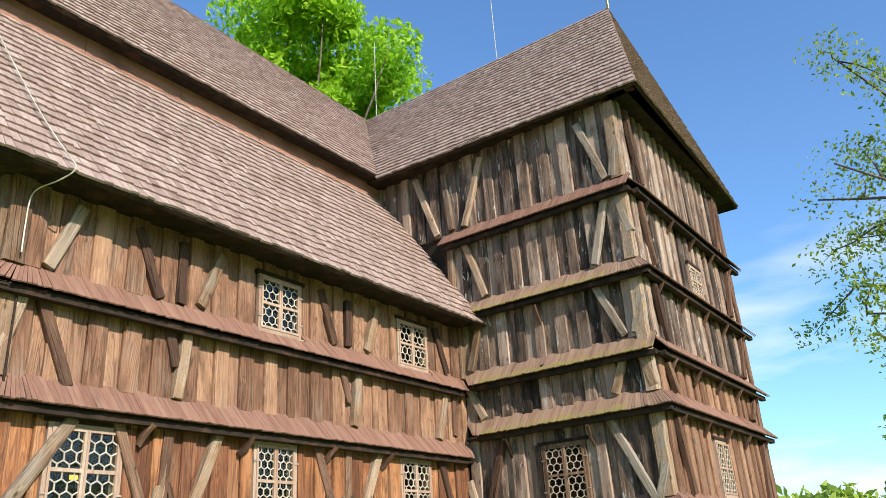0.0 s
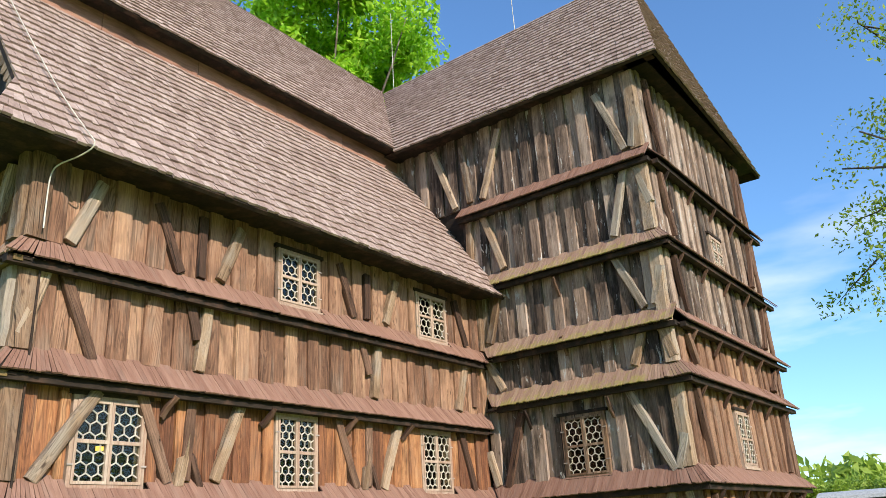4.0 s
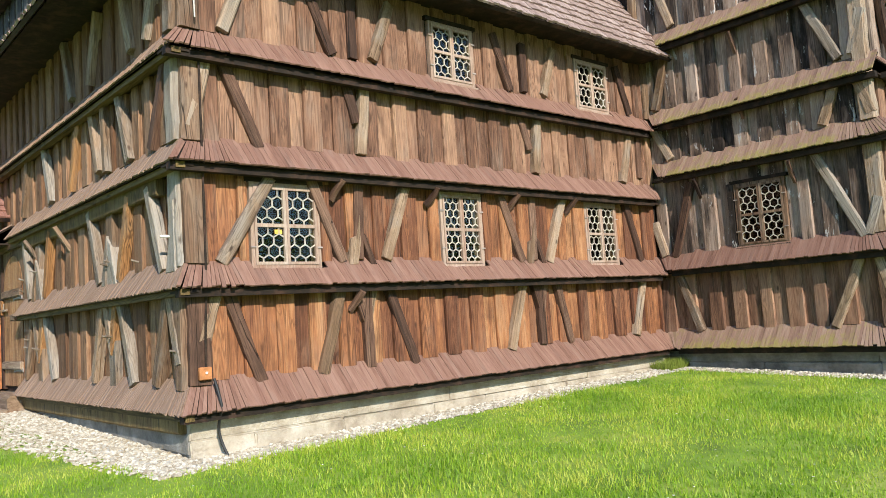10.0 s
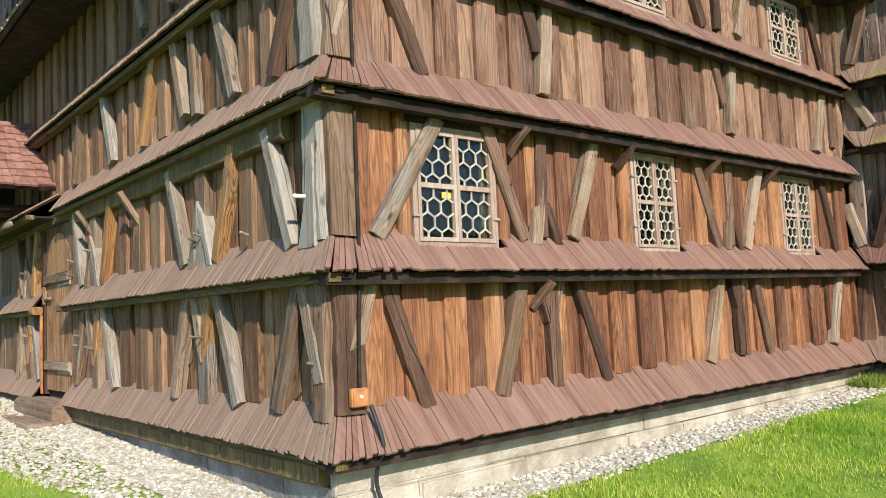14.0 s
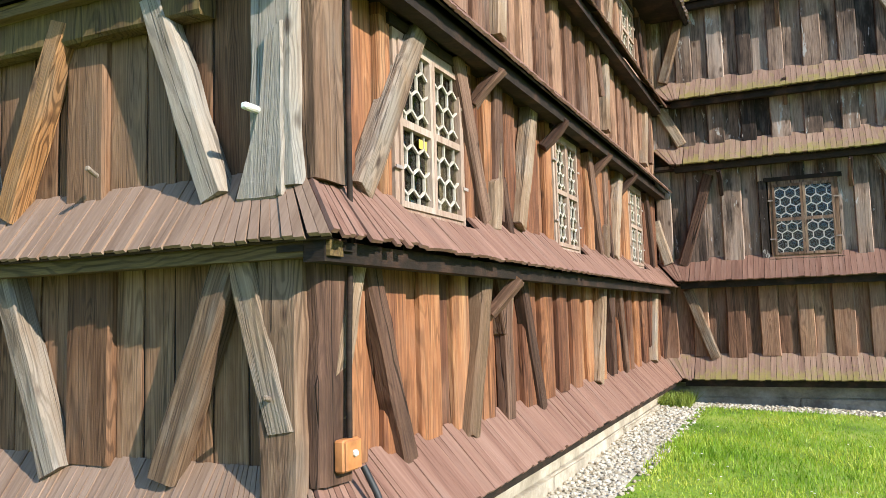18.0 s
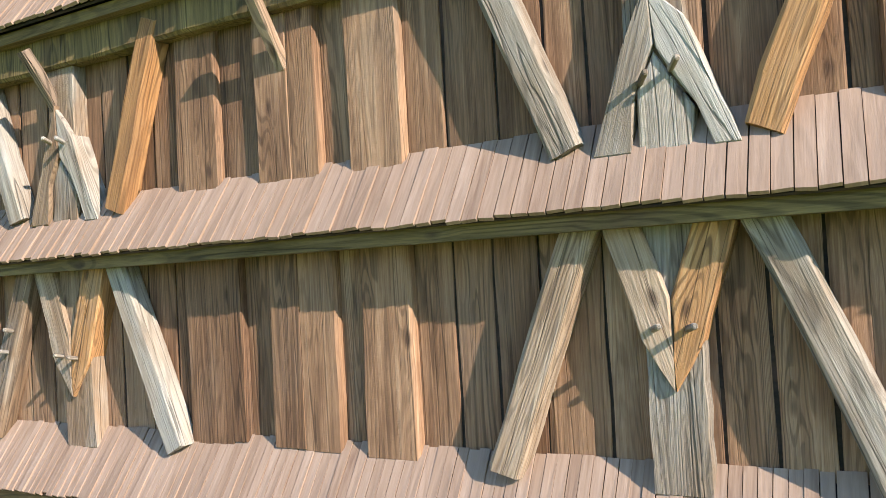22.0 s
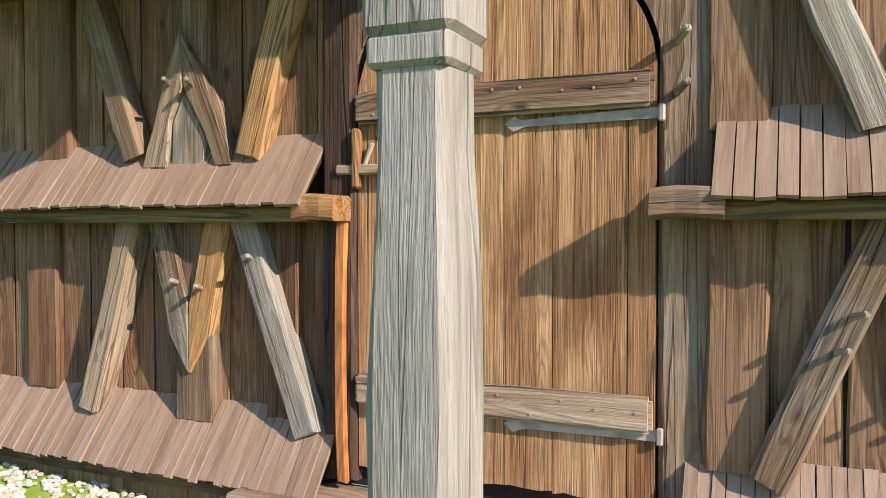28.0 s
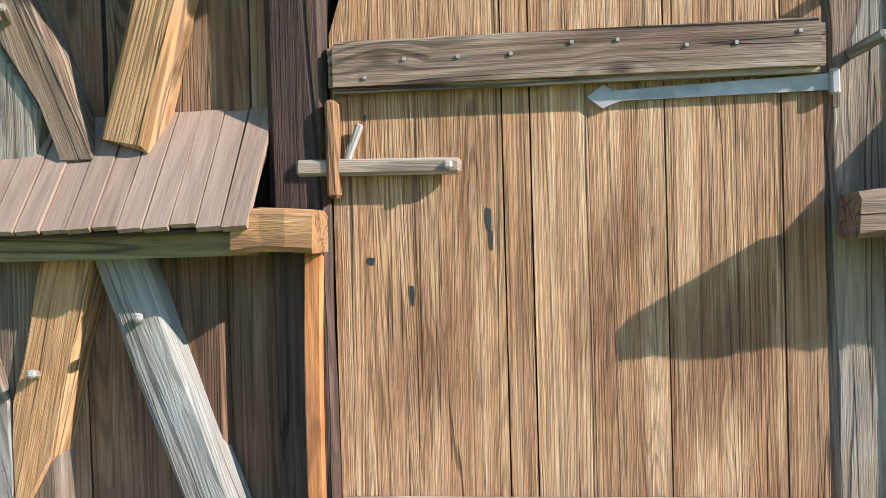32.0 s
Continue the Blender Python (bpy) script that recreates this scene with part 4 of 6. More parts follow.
# ---- skirt roofs ----
NA = [(w[0] - 0.03, w[1] + 0.02) for w in WIN_A]
NA4 = [(w[0] - 0.03, w[1] + 0.02) for w in WIN_A4]
RED = "red-brown shingled skirt roof along the board wall"
for i, zt in enumerate(ZS):
    pent_roof(FA, 0.0, LA, zt, ("out", "in"), RED, mat=SKIRT_RED, side=0.23 if i < 2 else PROJ, notches=((), NA, (), NA4)[i], seed=i)
    if i < 2:
        pent_roof(FD, -5.66 if i else -5.75, 0.0, zt, ("cut", "out"), RED, seed=10 + i, ledger=LEDGER, proj=0.215, pitch=PITCH if i else 0.044)
        pent_roof(FD, -10.5, -7.16 if i else -7.1, zt, ("cut", "cut"), RED, seed=14 + i, ledger=LEDGER, proj=0.215, pitch=PITCH if i else 0.044)
    else:
        pent_roof(FD, -6.1 if i == 2 else -7.4, 0.0, zt, ("cut", "out"), RED, seed=10 + i, ledger=LEDGER, proj=0.215)
pent_roof(FD, -10.5, -6.38, ZS[2], ("cut", "cut"), RED, seed=18, ledger=LEDGER, proj=0.46)
thing("eave_log", "bleached grey round log under the porch eave", "log", me=limb_mesh("eave_log", [(-0.45, 7.0, 2.735), (-0.455, 7.7, 2.73), (-0.45, 8.6, 2.74), (-0.45, 10.2, 2.735)], 0.04, 0.04, BEAM_GREY))
pent_roof(FD, -9.0, -1.35, 6.95, ("cut", "cut"), "dark shingled skirt roof across the gable", seed=19)
for i, zt in enumerate(ZB):
    outer = "out" if i in (0, 1, 2, 4) else "cut"
    lab = "mossy red-brown shingled skirt roof of the tower wing" if i in (0, 2, 3, 4) else "red-brown shingled skirt roof of the tower wing"
    pent_roof(FB, 0.0 if i < 5 else -0.2, LB if outer == "out" else LB + 0.12, zt, ("in" if i < 4 else "cut", outer), lab, mat=SKIRT_MOSS if i in (0, 2, 3, 4) else SKIRT_RED, seed=30 + i)
    pent_roof(FC, 0.0, LC, zt, (outer, "out"), RED, mat=SKIRT_RED, seed=40 + i)
# little brackets that prop the skirt roofs of the sunny tower wall
for i, zt in enumerate(ZB[1:], 1):
    for k in range(5):
        u = 0.45 + k * 1.1
        z = zt - DROP - 0.09
        part("bracket", beam_mesh("bracket", 0.27, 0.045, 0.05, BEAM_DARK, 700 + i * 10 + k), wall_c, Matrix.Translation((u, -0.05, z - 0.21)) @ pose(0, 0, 0, 33, 0, 0))
for u, z in ((0.85, 3.05), (2.3, 3.05), (1.65, 4.1), (1.62, 5.1)):
    part("bracket", beam_mesh("bracket", 0.34, 0.05, 0.06, BEAM_DARK, 780 + int(u * 10)), wall_b, Matrix.Translation((u, -0.03, z - 0.32)) @ pose(0, 0, 0, 33, 0, 0))
# ---- windows ----
def hex_bars(x0, x1, z0, z1, r):
    """Segments of a honeycomb with the side r, cut to the rectangle."""
    segs = set()
    w = r * math.sqrt(3)
    for j in range(-1, int((z1 - z0) / (1.5 * r)) + 3):
        for i in range(-1, int((x1 - x0) / w) + 3):
            cx, cz = x0 + i * w + (j % 2) * w / 2, z0 + j * 1.5 * r
            pts = [(cx + r * math.sin(k * math.pi / 3), cz + r * math.cos(k * math.pi / 3)) for k in range(6)]
            for k in range(6):
                a, b = pts[k], pts[(k + 1) % 6]
                a, b = (round(a[0], 4), round(a[1], 4)), (round(b[0], 4), round(b[1], 4))
                segs.add((min(a, b), max(a, b)))
    out = []
    for a, b in sorted(segs):
        t0, t1 = 0.0, 1.0
        d = (b[0] - a[0], b[1] - a[1])
        for p, q in ((-d[0], a[0] - x0), (d[0], x1 - a[0]), (-d[1], a[1] - z0), (d[1], z1 - a[1])):
            if abs(p) < 1e-9:
                if q < 0:
                    t0, t1 = 1.0, 0.0
            elif p < 0:
                t0 = max(t0, q / p)
            else:
                t1 = min(t1, q / p)
        if t1 - t0 > 0.05:
            out.append(((a[0] + d[0] * t0, a[1] + d[1] * t0), (a[0] + d[0] * t1, a[1] + d[1] * t1)))
    return out


def lattice_mesh(w, h, r, th=0.006):
    vs, fs = [], []
    for a, b in hex_bars(0, w, 0, h, r):
        dx, dz = b[0] - a[0], b[1] - a[1]
        ln = math.hypot(dx, dz)
        nx, nz = -dz / ln * th, dx / ln * th
        n = len(vs)
        for y in (-0.006, 0.006):
            vs += [(a[0] + nx, y, a[1] + nz), (b[0] + nx, y, b[1] + nz), (b[0] - nx, y, b[1] - nz), (a[0] - nx, y, a[1] - nz)]
        fs += [tuple(n + i for i in f) for f in BOXF]
    return mesh_of("lattice", vs, fs, LEAD)


def window(idx, F, w, label, FRAME=FRAME):
    """Two casements, each with two honeycomb-leaded panes, in a pale wooden frame."""
    u0, u1, z0, z1 = w
    W, H = u1 - u0, z1 - z0
    root = thing("window_%d" % idx, label, "window", "leaded windows of the church", "structure", m=F @ Matrix.Translation((u0, -0.035, z0)))
    fr = 0.04
    part("window_frame", boxes_mesh("window_frame", [(0, fr, -0.02, 0.12, 0, H), (W - fr, W, -0.02, 0.12, 0, H), (fr, W - fr, -0.02, 0.12, H - fr, H), (fr, W - fr, -0.02, 0.12, 0, fr)], FRAME), root)
    part("window_sill", boxes_mesh("window_sill", [(-0.03, W + 0.03, -0.045, 0.02, -0.035, 0.0)], FRAME), root)
    part("lintel_board", boxes_mesh("lintel_board", [(-0.05, W + 0.05, -0.035, 0.03, H, H + 0.05)], DARKWOOD), root)
    cw = (W - 2 * fr) / 2
    for k in range(2):
        x0 = fr + k * cw
        s = 0.03
        cas = part("casement", boxes_mesh("casement", [(x0 + 0.002, x0 + s, -0.03, 0.012, fr, H - fr), (x0 + cw - s, x0 + cw - 0.002, -0.03, 0.012, fr, H - fr), (x0 + s, x0 + cw - s, -0.03, 0.012, fr, fr + s), (x0 + s, x0 + cw - s, -0.03, 0.012, H - fr - s, H - fr), (x0 + s, x0 + cw - s, -0.03, 0.012, H / 2 - 0.018, H / 2 + 0.018)], FRAME), root)
        for z, h in ((fr + s, H / 2 - 0.018 - fr - s), (H / 2 + 0.018, H / 2 - 0.018 - fr - s)):
            pw = cw - 2 * s
            part("lattice", lattice_mesh(pw, h, pw / 2.45 / math.sqrt(3)), cas, Matrix.Translation((x0 + s, -0.01, z)))
            pane = part("pane", boxes_mesh("pane", [(0, pw, 0, 0.003, 0, h)], GLASS), cas, Matrix.Translation((x0 + s, 0.0, z)))
            pane.visible_shadow = False
    for z in (H * 0.25, H * 0.75):
        part("hinge", boxes_mesh("hinge", [(-0.012, 0.05, -0.036, -0.03, z - 0.008, z + 0.008), (W - 0.05, W + 0.012, -0.036, -0.03, z - 0.008, z + 0.008)], IRON), root)
    return root


WL = "honeycomb-leaded two-casement window in a pale wooden frame"
for i, w in enumerate(WIN_A + WIN_A4):
    window(i + 1, FA, w, WL)
window(6, FB, WIN_B[0], "honeycomb-leaded window in the dark tower wall", BEAM_BROWN)
for i, w in enumerate(WIN_C):
    window(7 + i, FC, w, WL)
thing("paper_note", "small yellow paper note behind the leaded pane", "note", me=boxes_mesh("paper_note", [(0.0, 0.085, 0.0, 0.002, 0.0, 0.045)], plain("yellow_paper", (0.75, 0.5, 0.08), 0.7)), m=FA @ Matrix.Translation((0.91, -0.048, 2.135)))
# a triangular wooden wing beside each window, closing the cut in the skirt roof
for w in WIN_A + WIN_A4:
    zt = 1.89 if w[2] < 3 else 4.16
    u = w[1] + 0.05
    vs = [(u, 0, zt), (u, -PROJ, zt - DROP), (u, 0, zt - DROP), (u + 0.02, 0, zt), (u + 0.02, -PROJ, zt - DROP), (u + 0.02, 0, zt - DROP)]
    thing("cheek_board", "dark triangular cheek board beside a window", "cheek board", "cheek boards", "structure", mesh_of("cheek_board", vs, [(0, 1, 2), (5, 4, 3), (0, 3, 4, 1), (1, 4, 5, 2), (2, 5, 3, 0)], DARKWOOD), FA)
    thing("underboard", "boarding under the cut skirt roof, shade in its dark colour", "underboard", "underboards", "structure", boxes_mesh("underboard", [(w[0] - 0.03, w[1] + 0.05, -0.1, 0.0, zt - DROP - 0.02, w[2] - 0.05)], DARKWOOD), FA)

# ---- door ----
door = thing("door_1", "closed round-headed plank door of warm weathered pine", "door", kind="structure", m=FD @ Matrix.Translation((DOOR[0], -0.01, DOOR[2])))
DW, DH = DOOR[1] - DOOR[0], DOOR[3] - DOOR[2]
DR = DW / 2
edges = [0.0, 0.418, 0.485, 0.80, 1.065, DW]


def arch_h(x):
    spring = DH - 0.54
    q = min(1.0, abs(x - DR) / DR)
    return spring + 0.54 * math.sqrt(max(0.0, 1 - q * q))


for k, (a, b) in enumerate(zip(edges, edges[1:])):
    vs, fs, n = [], [], 6
    a2, b2 = a + 0.002, b - 0.002
    for i in range(n + 1):
        x = a2 + (b2 - a2) * i / n
        for y in (-0.03, 0.01):
            vs += [(x, y, rng.uniform(-0.006, 0.006) if y < 0 else 0), (x, y, arch_h(x))]
    for i in range(n):
        p = i * 4
        fs += [(p, p + 4, p + 5, p + 1), (p + 2, p + 3, p + 7, p + 6), (p + 1, p + 5, p + 7, p + 3), (p, p + 2, p + 6, p + 4)]
    fs += [(0, 1, 3, 2), (n * 4, n * 4 + 2, n * 4 + 3, n * 4 + 1)]
    part("plank", mesh_of("plank", vs, fs, DOORWOOD), door)
for z in (0.315, 1.418):
    bm = bmesh.new()
    bmesh.ops.create_cube(bm, size=1)
    for v in bm.verts:
        v.co = Vector(((v.co.x + 0.5) * (DW - 0.01) + 0.005, (v.co.y - 0.5) * 0.045 - 0.03, v.co.z * 0.125))
    bmesh.ops.bevel(bm, geom=[e for e in bm.edges], offset=0.014, segments=2, affect="EDGES")
    me = bpy.data.meshes.new("batten")
    bm.to_mesh(me)
    bm.free()
    me.materials.append(BATTEN)
    bt = part("batten", me, door, Matrix.Translation((0, 0, z)), "bevelled cross batten with nail heads")
    for i in range(9):
        part("nail", boxes_mesh("nail", [(-0.004, 0.004, -0.079, -0.074, -0.004, 0.004)], IRON), bt, Matrix.Translation((0.09 + i * 0.125 + rng.uniform(-0.03, 0.03), 0, rng.choice((-0.03, 0.01, 0.03)))))
for z in (0.235, 1.325):
    vs = [(0.62, -0.034, z + 0.0), (0.66, -0.034, z + 0.028), (0.68, -0.034, z + 0.012), (DW + 0.01, -0.034, z + 0.03), (DW + 0.01, -0.034, z - 0.008), (0.70, -0.034, z - 0.012), (0.655, -0.034, z - 0.028)]
    vs += [(x, y - 0.008, zz) for x, y, zz in vs]
    hg = part("hinge", mesh_of("hinge", vs, [(6, 5, 4, 3, 2, 1, 0), (7, 8, 9, 10, 11, 12, 13)] + [(i, (i + 1) % 7, (i + 1) % 7 + 7, i + 7) for i in range(7)], IRON), door, None, "long grey iron strap hinge")
    part("knuckle", chamfer_box("knuckle", 0.022, 0.022, 0.06, IRON, 0.005), hg, Matrix.Translation((DW + 0.018, -0.045, z - 0.02)))
part("latch", chamfer_box("latch", 0.04, 0.03, 0.40, BEAM_LIGHT, 0.008), door, Matrix.Translation((-0.08, -0.06, 1.18)) @ pose(0, 0, 0, 0, 91, 0), "pale wooden sliding latch bar")
part("latch_keeper", chamfer_box("latch_keeper", 0.03, 0.05, 0.235, BEAM_ORANGE, 0.008), door, Matrix.Translation((0.012, -0.058, 1.105)))
part("latch_peg", chamfer_box("latch_peg", 0.018, 0.018, 0.10, BEAM_GREY, 0.004), door, Matrix.Translation((0.04, -0.05, 1.19)) @ pose(0, 0, 0, 0, 22, 0))
part("bolt", chamfer_box("bolt", 0.02, 0.02, 0.02, IRON, 0.005), door, Matrix.Translation((0.29, -0.078, 1.165)))
for x, z, w, h in ((0.38, 1.045, 0.012, 0.035), (0.385, 0.995, 0.008, 0.03), (0.19, 0.865, 0.01, 0.03), (0.09, 0.95, 0.016, 0.012), (0.085, 1.3, 0.006, 0.01)):
    ring = [(x + w * 0.6 * math.cos(q * 0.7854) * (1 + 0.3 * math.sin(q * 2.3)), z + h * math.sin(q * 0.7854) * (1 + 0.25 * math.cos(q * 1.7))) for q in range(8)]
    part("keyhole", mesh_of("keyhole", [(p, y, q) for y in (-0.0315, -0.029) for p, q in ring], [tuple(range(8)), tuple(range(15, 7, -1))] + [(k, (k + 1) % 8, (k + 1) % 8 + 8, k + 8) for k in range(8)], BLACK), door)

# door surround: jambs, scalloped spandrels and lintel
jamb = thing("door_frame", "grey oak door posts with scalloped spandrel boards", "door frame", kind="structure", m=FD)
part("jamb", beam_mesh("jamb", 2.3, 0.19, 0.14, BEAM_LIGHT, 601, rough=0.005), jamb, Matrix.Translation((-5.745, 0.035, 0.5)))
part("jamb", beam_mesh("jamb", 2.3, 0.15, 0.12, BEAM_DARK, 602, rough=0.004), jamb, Matrix.Translation((-7.086, -0.01, 0.5)))
for side in (-1, 1):
    vs, fs = [], []
    n = 14
    cx = DOOR[0] + DR
    for i in range(n + 1):
        q = i / n
        x = cx + side * (DR + 0.03) * q
        top = 2.78
        zi = DOOR[2] + arch_h(DR + side * DR * min(q, 0.999)) + 0.006
        for y in (-0.024, 0.01):
            vs += [(x, y, zi), (x, y, top)]
    for i in range(n):
        p = i * 4
        fs += [(p, p + 4, p + 5, p + 1), (p + 2, p + 3, p + 7, p + 6), (p, p + 2, p + 6, p + 4), (p + 1, p + 5, p + 7, p + 3)]
    part("spandrel", mesh_of("spandrel", vs, fs, BEAM_BROWN), jamb)
# carved boards with a wavy edge between arch and post
for side in (-1, 1):
    vs, fs, n = [], [], 40
    for i in range(n + 1):
        z = 1.84 + 0.9 * i / n
        q = max(0.0, (z - DOOR[2] - DH + 0.54) / 0.56)
        inner = (DR + 0.015) * math.sqrt(max(0.0, 1 - min(1.0, q) ** 2))
        f = i / n
        outer = DR + 0.015 + min(1.0, f * 5) * 0.055 + 0.018 * abs(math.sin(f * 17)) * (1 if f > 0.1 else 0) - max(0.0, f - 0.7) * 0.25
        cx = DOOR[0] + DR
        vs += [(cx + side * (inner + 0.006), -0.038, z), (cx + side * max(inner + 0.02, outer), -0.038, z), (cx + side * (inner + 0.006), -0.024, z), (cx + side * max(inner + 0.02, outer), -0.024, z)]
    for i in range(n):
        p = i * 4
        fs += [(p, p + 1, p + 5, p + 4), (p + 2, p + 6, p + 7, p + 3), (p + 1, p + 3, p + 7, p + 5), (p, p + 4, p + 6, p + 2)]
    part("carved_board", mesh_of("carved_board", vs, fs, BEAM_BROWN), jamb, None, "brown spandrel board with a scalloped edge")
for z in (1.96, 2.13):
    part("peg", chamfer_box("peg", 0.025, 0.025, 0.1, BEAM_GREY, 0.006), jamb, Matrix.Translation((-5.79, -0.03, z)) @ pose(0, 0, 0, 75, 0, 30))
part("lintel", beam_mesh("lintel", 5.1, 0.15, 0.13, BEAM_BROWN, 603), jamb, Matrix.Translation((-10.6, -0.03, 2.72)) @ pose(0, 0, 0, 0, 90, 0))
pole = thing("wooden_pole", "reddish varnished pole leaning beside the door", "pole", me=beam_mesh("wooden_pole", 1.02, 0.042, 0.03, REDPOLE, 604, rough=0.002), m=FD @ Matrix.Translation((-7.045, -0.1, 0.51)))
# ledger ends that butt against the door posts
for u0, u1, mt in ((-7.2, -7.02, BEAM_ORANGE), (-5.84, -5.62, BEAM_BROWN)):
    part("ledger_end", beam_mesh("ledger_end", u1 - u0, 0.1, 0.13, mt, 605), jamb, Matrix.Translation((u0, -0.15, 1.585)) @ pose(0, 0, 0, 0, 90, 0))
# steps under the door
for i, (x0, x1, z0, z1) in enumerate(((-0.62, -0.28, 0.02, 0.28), (-0.34, 0.0, 0.02, 0.47))):
    st = thing("door_step", "dark worn timber step before the door", "step", "door steps", me=beam_mesh("door_step", 1.9, z1 - z0, x1 - x0, BEAM_LIGHT, 610 + i, rough=0.008), m=Matrix.Translation(((x0 + x1) / 2, 5.55, (z0 + z1) / 2)) @ pose(0, 0, 0, -90, 0, 0) @ pose(0, 0, 0, 0, 0, 90))

# ---- porch ----
def turned_post(name, m):
    """Square post with a moulded collar and a swelling lower shaft."""
    post = thing(name, "bleached grey oak porch post with a moulded collar", "post", "porch posts", m=m)
    prof = [(0.0, 0.06), (0.3, 0.065), (0.6, 0.071), (0.85, 0.074), (1.05, 0.073), (1.25, 0.067), (1.42, 0.061), (1.54, 0.058)]
    r = random.Random(77)
    vs, fs = [], []
    for z, h in prof:
        c = h * 0.28
        for x, y in ((-h + c, -h), (h - c, -h), (h, -h + c), (h, h - c), (h - c, h), (-h + c, h), (-h, h - c), (-h, -h + c)):
            vs.append((x + r.uniform(-0.003, 0.003), y + r.uniform(-0.003, 0.003), z))
    for i in range(len(prof) - 1):
        for j in range(8):
            a, b = i * 8 + j, i * 8 + (j + 1) % 8
            fs.append((a, b, b + 8, a + 8))
    fs += [tuple(range(7, -1, -1)), tuple(range(len(vs) - 8, len(vs)))]
    part("shaft", mesh_of("shaft", vs, fs, POSTWOOD), post)
    part("collar", chamfer_box("collar", 0.136, 0.136, 0.05, POSTWOOD, 0.008), post, Matrix.Translation((0, 0, 1.537)))
    part("upper_shaft", chamfer_box("upper_shaft", 0.148, 0.148, 0.9, POSTWOOD, 0.012), post, Matrix.Translation((0, 0, 1.584)))
    return post


turned_post("porch_post", Matrix.Translation((-1.68, 5.93, 0.198)))
turned_post("porch_post", Matrix.Translation((-1.68, 8.6, 0.29)))
canopy = thing("porch_canopy", "red-brown shingled canopy over the church door", "canopy", kind="structure")
part("beam", beam_mesh("beam", 3.1, 0.16, 0.16, BEAM_DARK, 620), canopy, Matrix.Translation((-1.68, 5.85, 2.75)) @ pose(0, 0, 0, -90, 0, 0))
for y in (7.3, 8.6):
    part("beam", beam_mesh("beam", 1.7, 0.14, 0.14, BEAM_DARK, 621 + int(y)), canopy, Matrix.Translation((-1.75, y, 2.95)) @ pose(0, 0, 0, 0, 90, 0))

# ---- roofs ----
def lerp(a, b, f):
    return Vector(a).lerp(Vector(b), f)


def shingle_rows(bl, br, tl, tr, seed, expo=0.185, width=0.1, th=0.03):
    """Corner lists of overlapping shingles on a sloping four-sided plane."""
    r = random.Random(seed)
    length = ((Vector(tl) - Vector(bl)).length + (Vector(tr) - Vector(br)).length) / 2
    n = max(1, int(length / expo))
    nrm = (Vector(br) - Vector(bl)).cross(Vector(tl) - Vector(bl)).normalized()
    if nrm.z < 0:
        nrm = -nrm
    rows = []
    for j in range(n):
        f0, f1 = j / n, min(1.0, (j + 1.25) / n)
        a, b = lerp(bl, tl, f0), lerp(br, tr, f0)
        c, d = lerp(bl, tl, f1), lerp(br, tr, f1)
        m = max(1, int((b - a).length / width))
        row = []
        cuts = [0.0] + [(i + r.uniform(-0.22, 0.22)) / m for i in range(1, m)] + [1.0]
        for s0, s1 in zip(cuts, cuts[1:]):
            g = 0.0025 / max(0.2, (b - a).length)
            e = r.uniform(-0.026, 0.026)
            down = (a - c).normalized() * e
            lift = nrm * (th * r.uniform(0.9, 1.15))
            p = [lerp(a, b, s0 + g) + down + lift, lerp(a, b, s1 - g) + down + lift, lerp(c, d, s1 - g) + nrm * 0.002, lerp(c, d, s0 + g) + nrm * 0.002]
            row.append([q - nrm * th for q in p[:2]] + [q - nrm * 0.004 for q in p[2:]] + p)
        rows.append(row)
    return rows


def shingled(root, quads, seed, single_rows=0, mat=None):
    vs, fs = [], []
    for k, q in enumerate(quads):
        for j, row in enumerate(shingle_rows(*q, seed + k)):
            for s in row:
                if k == 0 and j < single_rows:
                    part("shingle", mesh_of("shingle", s, [(0, 3, 2, 1), (4, 5, 6, 7), (0, 1, 5, 4), (1, 2, 6, 5), (3, 0, 4, 7)], ROOF_PIECE), root)
                else:
                    n = len(vs)
                    vs += s
                    fs += [(n, n + 3, n + 2, n + 1), (n + 4, n + 5, n + 6, n + 7), (n, n + 1, n + 5, n + 4), (n + 1, n + 2, n + 6, n + 5), (n + 3, n, n + 4, n + 7)]
    part("shingles", mesh_of("shingles", vs, fs, mat or ROOF), root)["kind"] = "stuff"


def deck(name, quads, th=0.05, mat=DARKWOOD):
    """Boarding under the shingles."""
    vs, fs, k = [], [], 6
    for bl, br, tl, tr in quads:
        nr = (Vector(br) - Vector(bl)).cross(Vector(tl) - Vector(bl)).normalized()
        if nr.z < 0:
            nr = -nr
        for i in range(k):
            for j in range(k):
                n = len(vs)
                p = [lerp(lerp(bl, br, u), lerp(tl, tr, u), v) - nr * 0.012 for u, v in ((i / k, j / k), ((i + 1) / k, j / k), ((i + 1) / k, (j + 1) / k), (i / k, (j + 1) / k))]
                vs += [q - nr * th for q in p] + p
                fs += [tuple(n + f for f in face) for face in BOXF]
    return mesh_of(name, vs, fs, mat)


def roof(name, label, quads, seed, single_rows=0):
    ob = thing(name, label, "roof", kind="structure", me=deck(name, quads))
    shingled(ob, quads, seed, single_rows)
    return ob


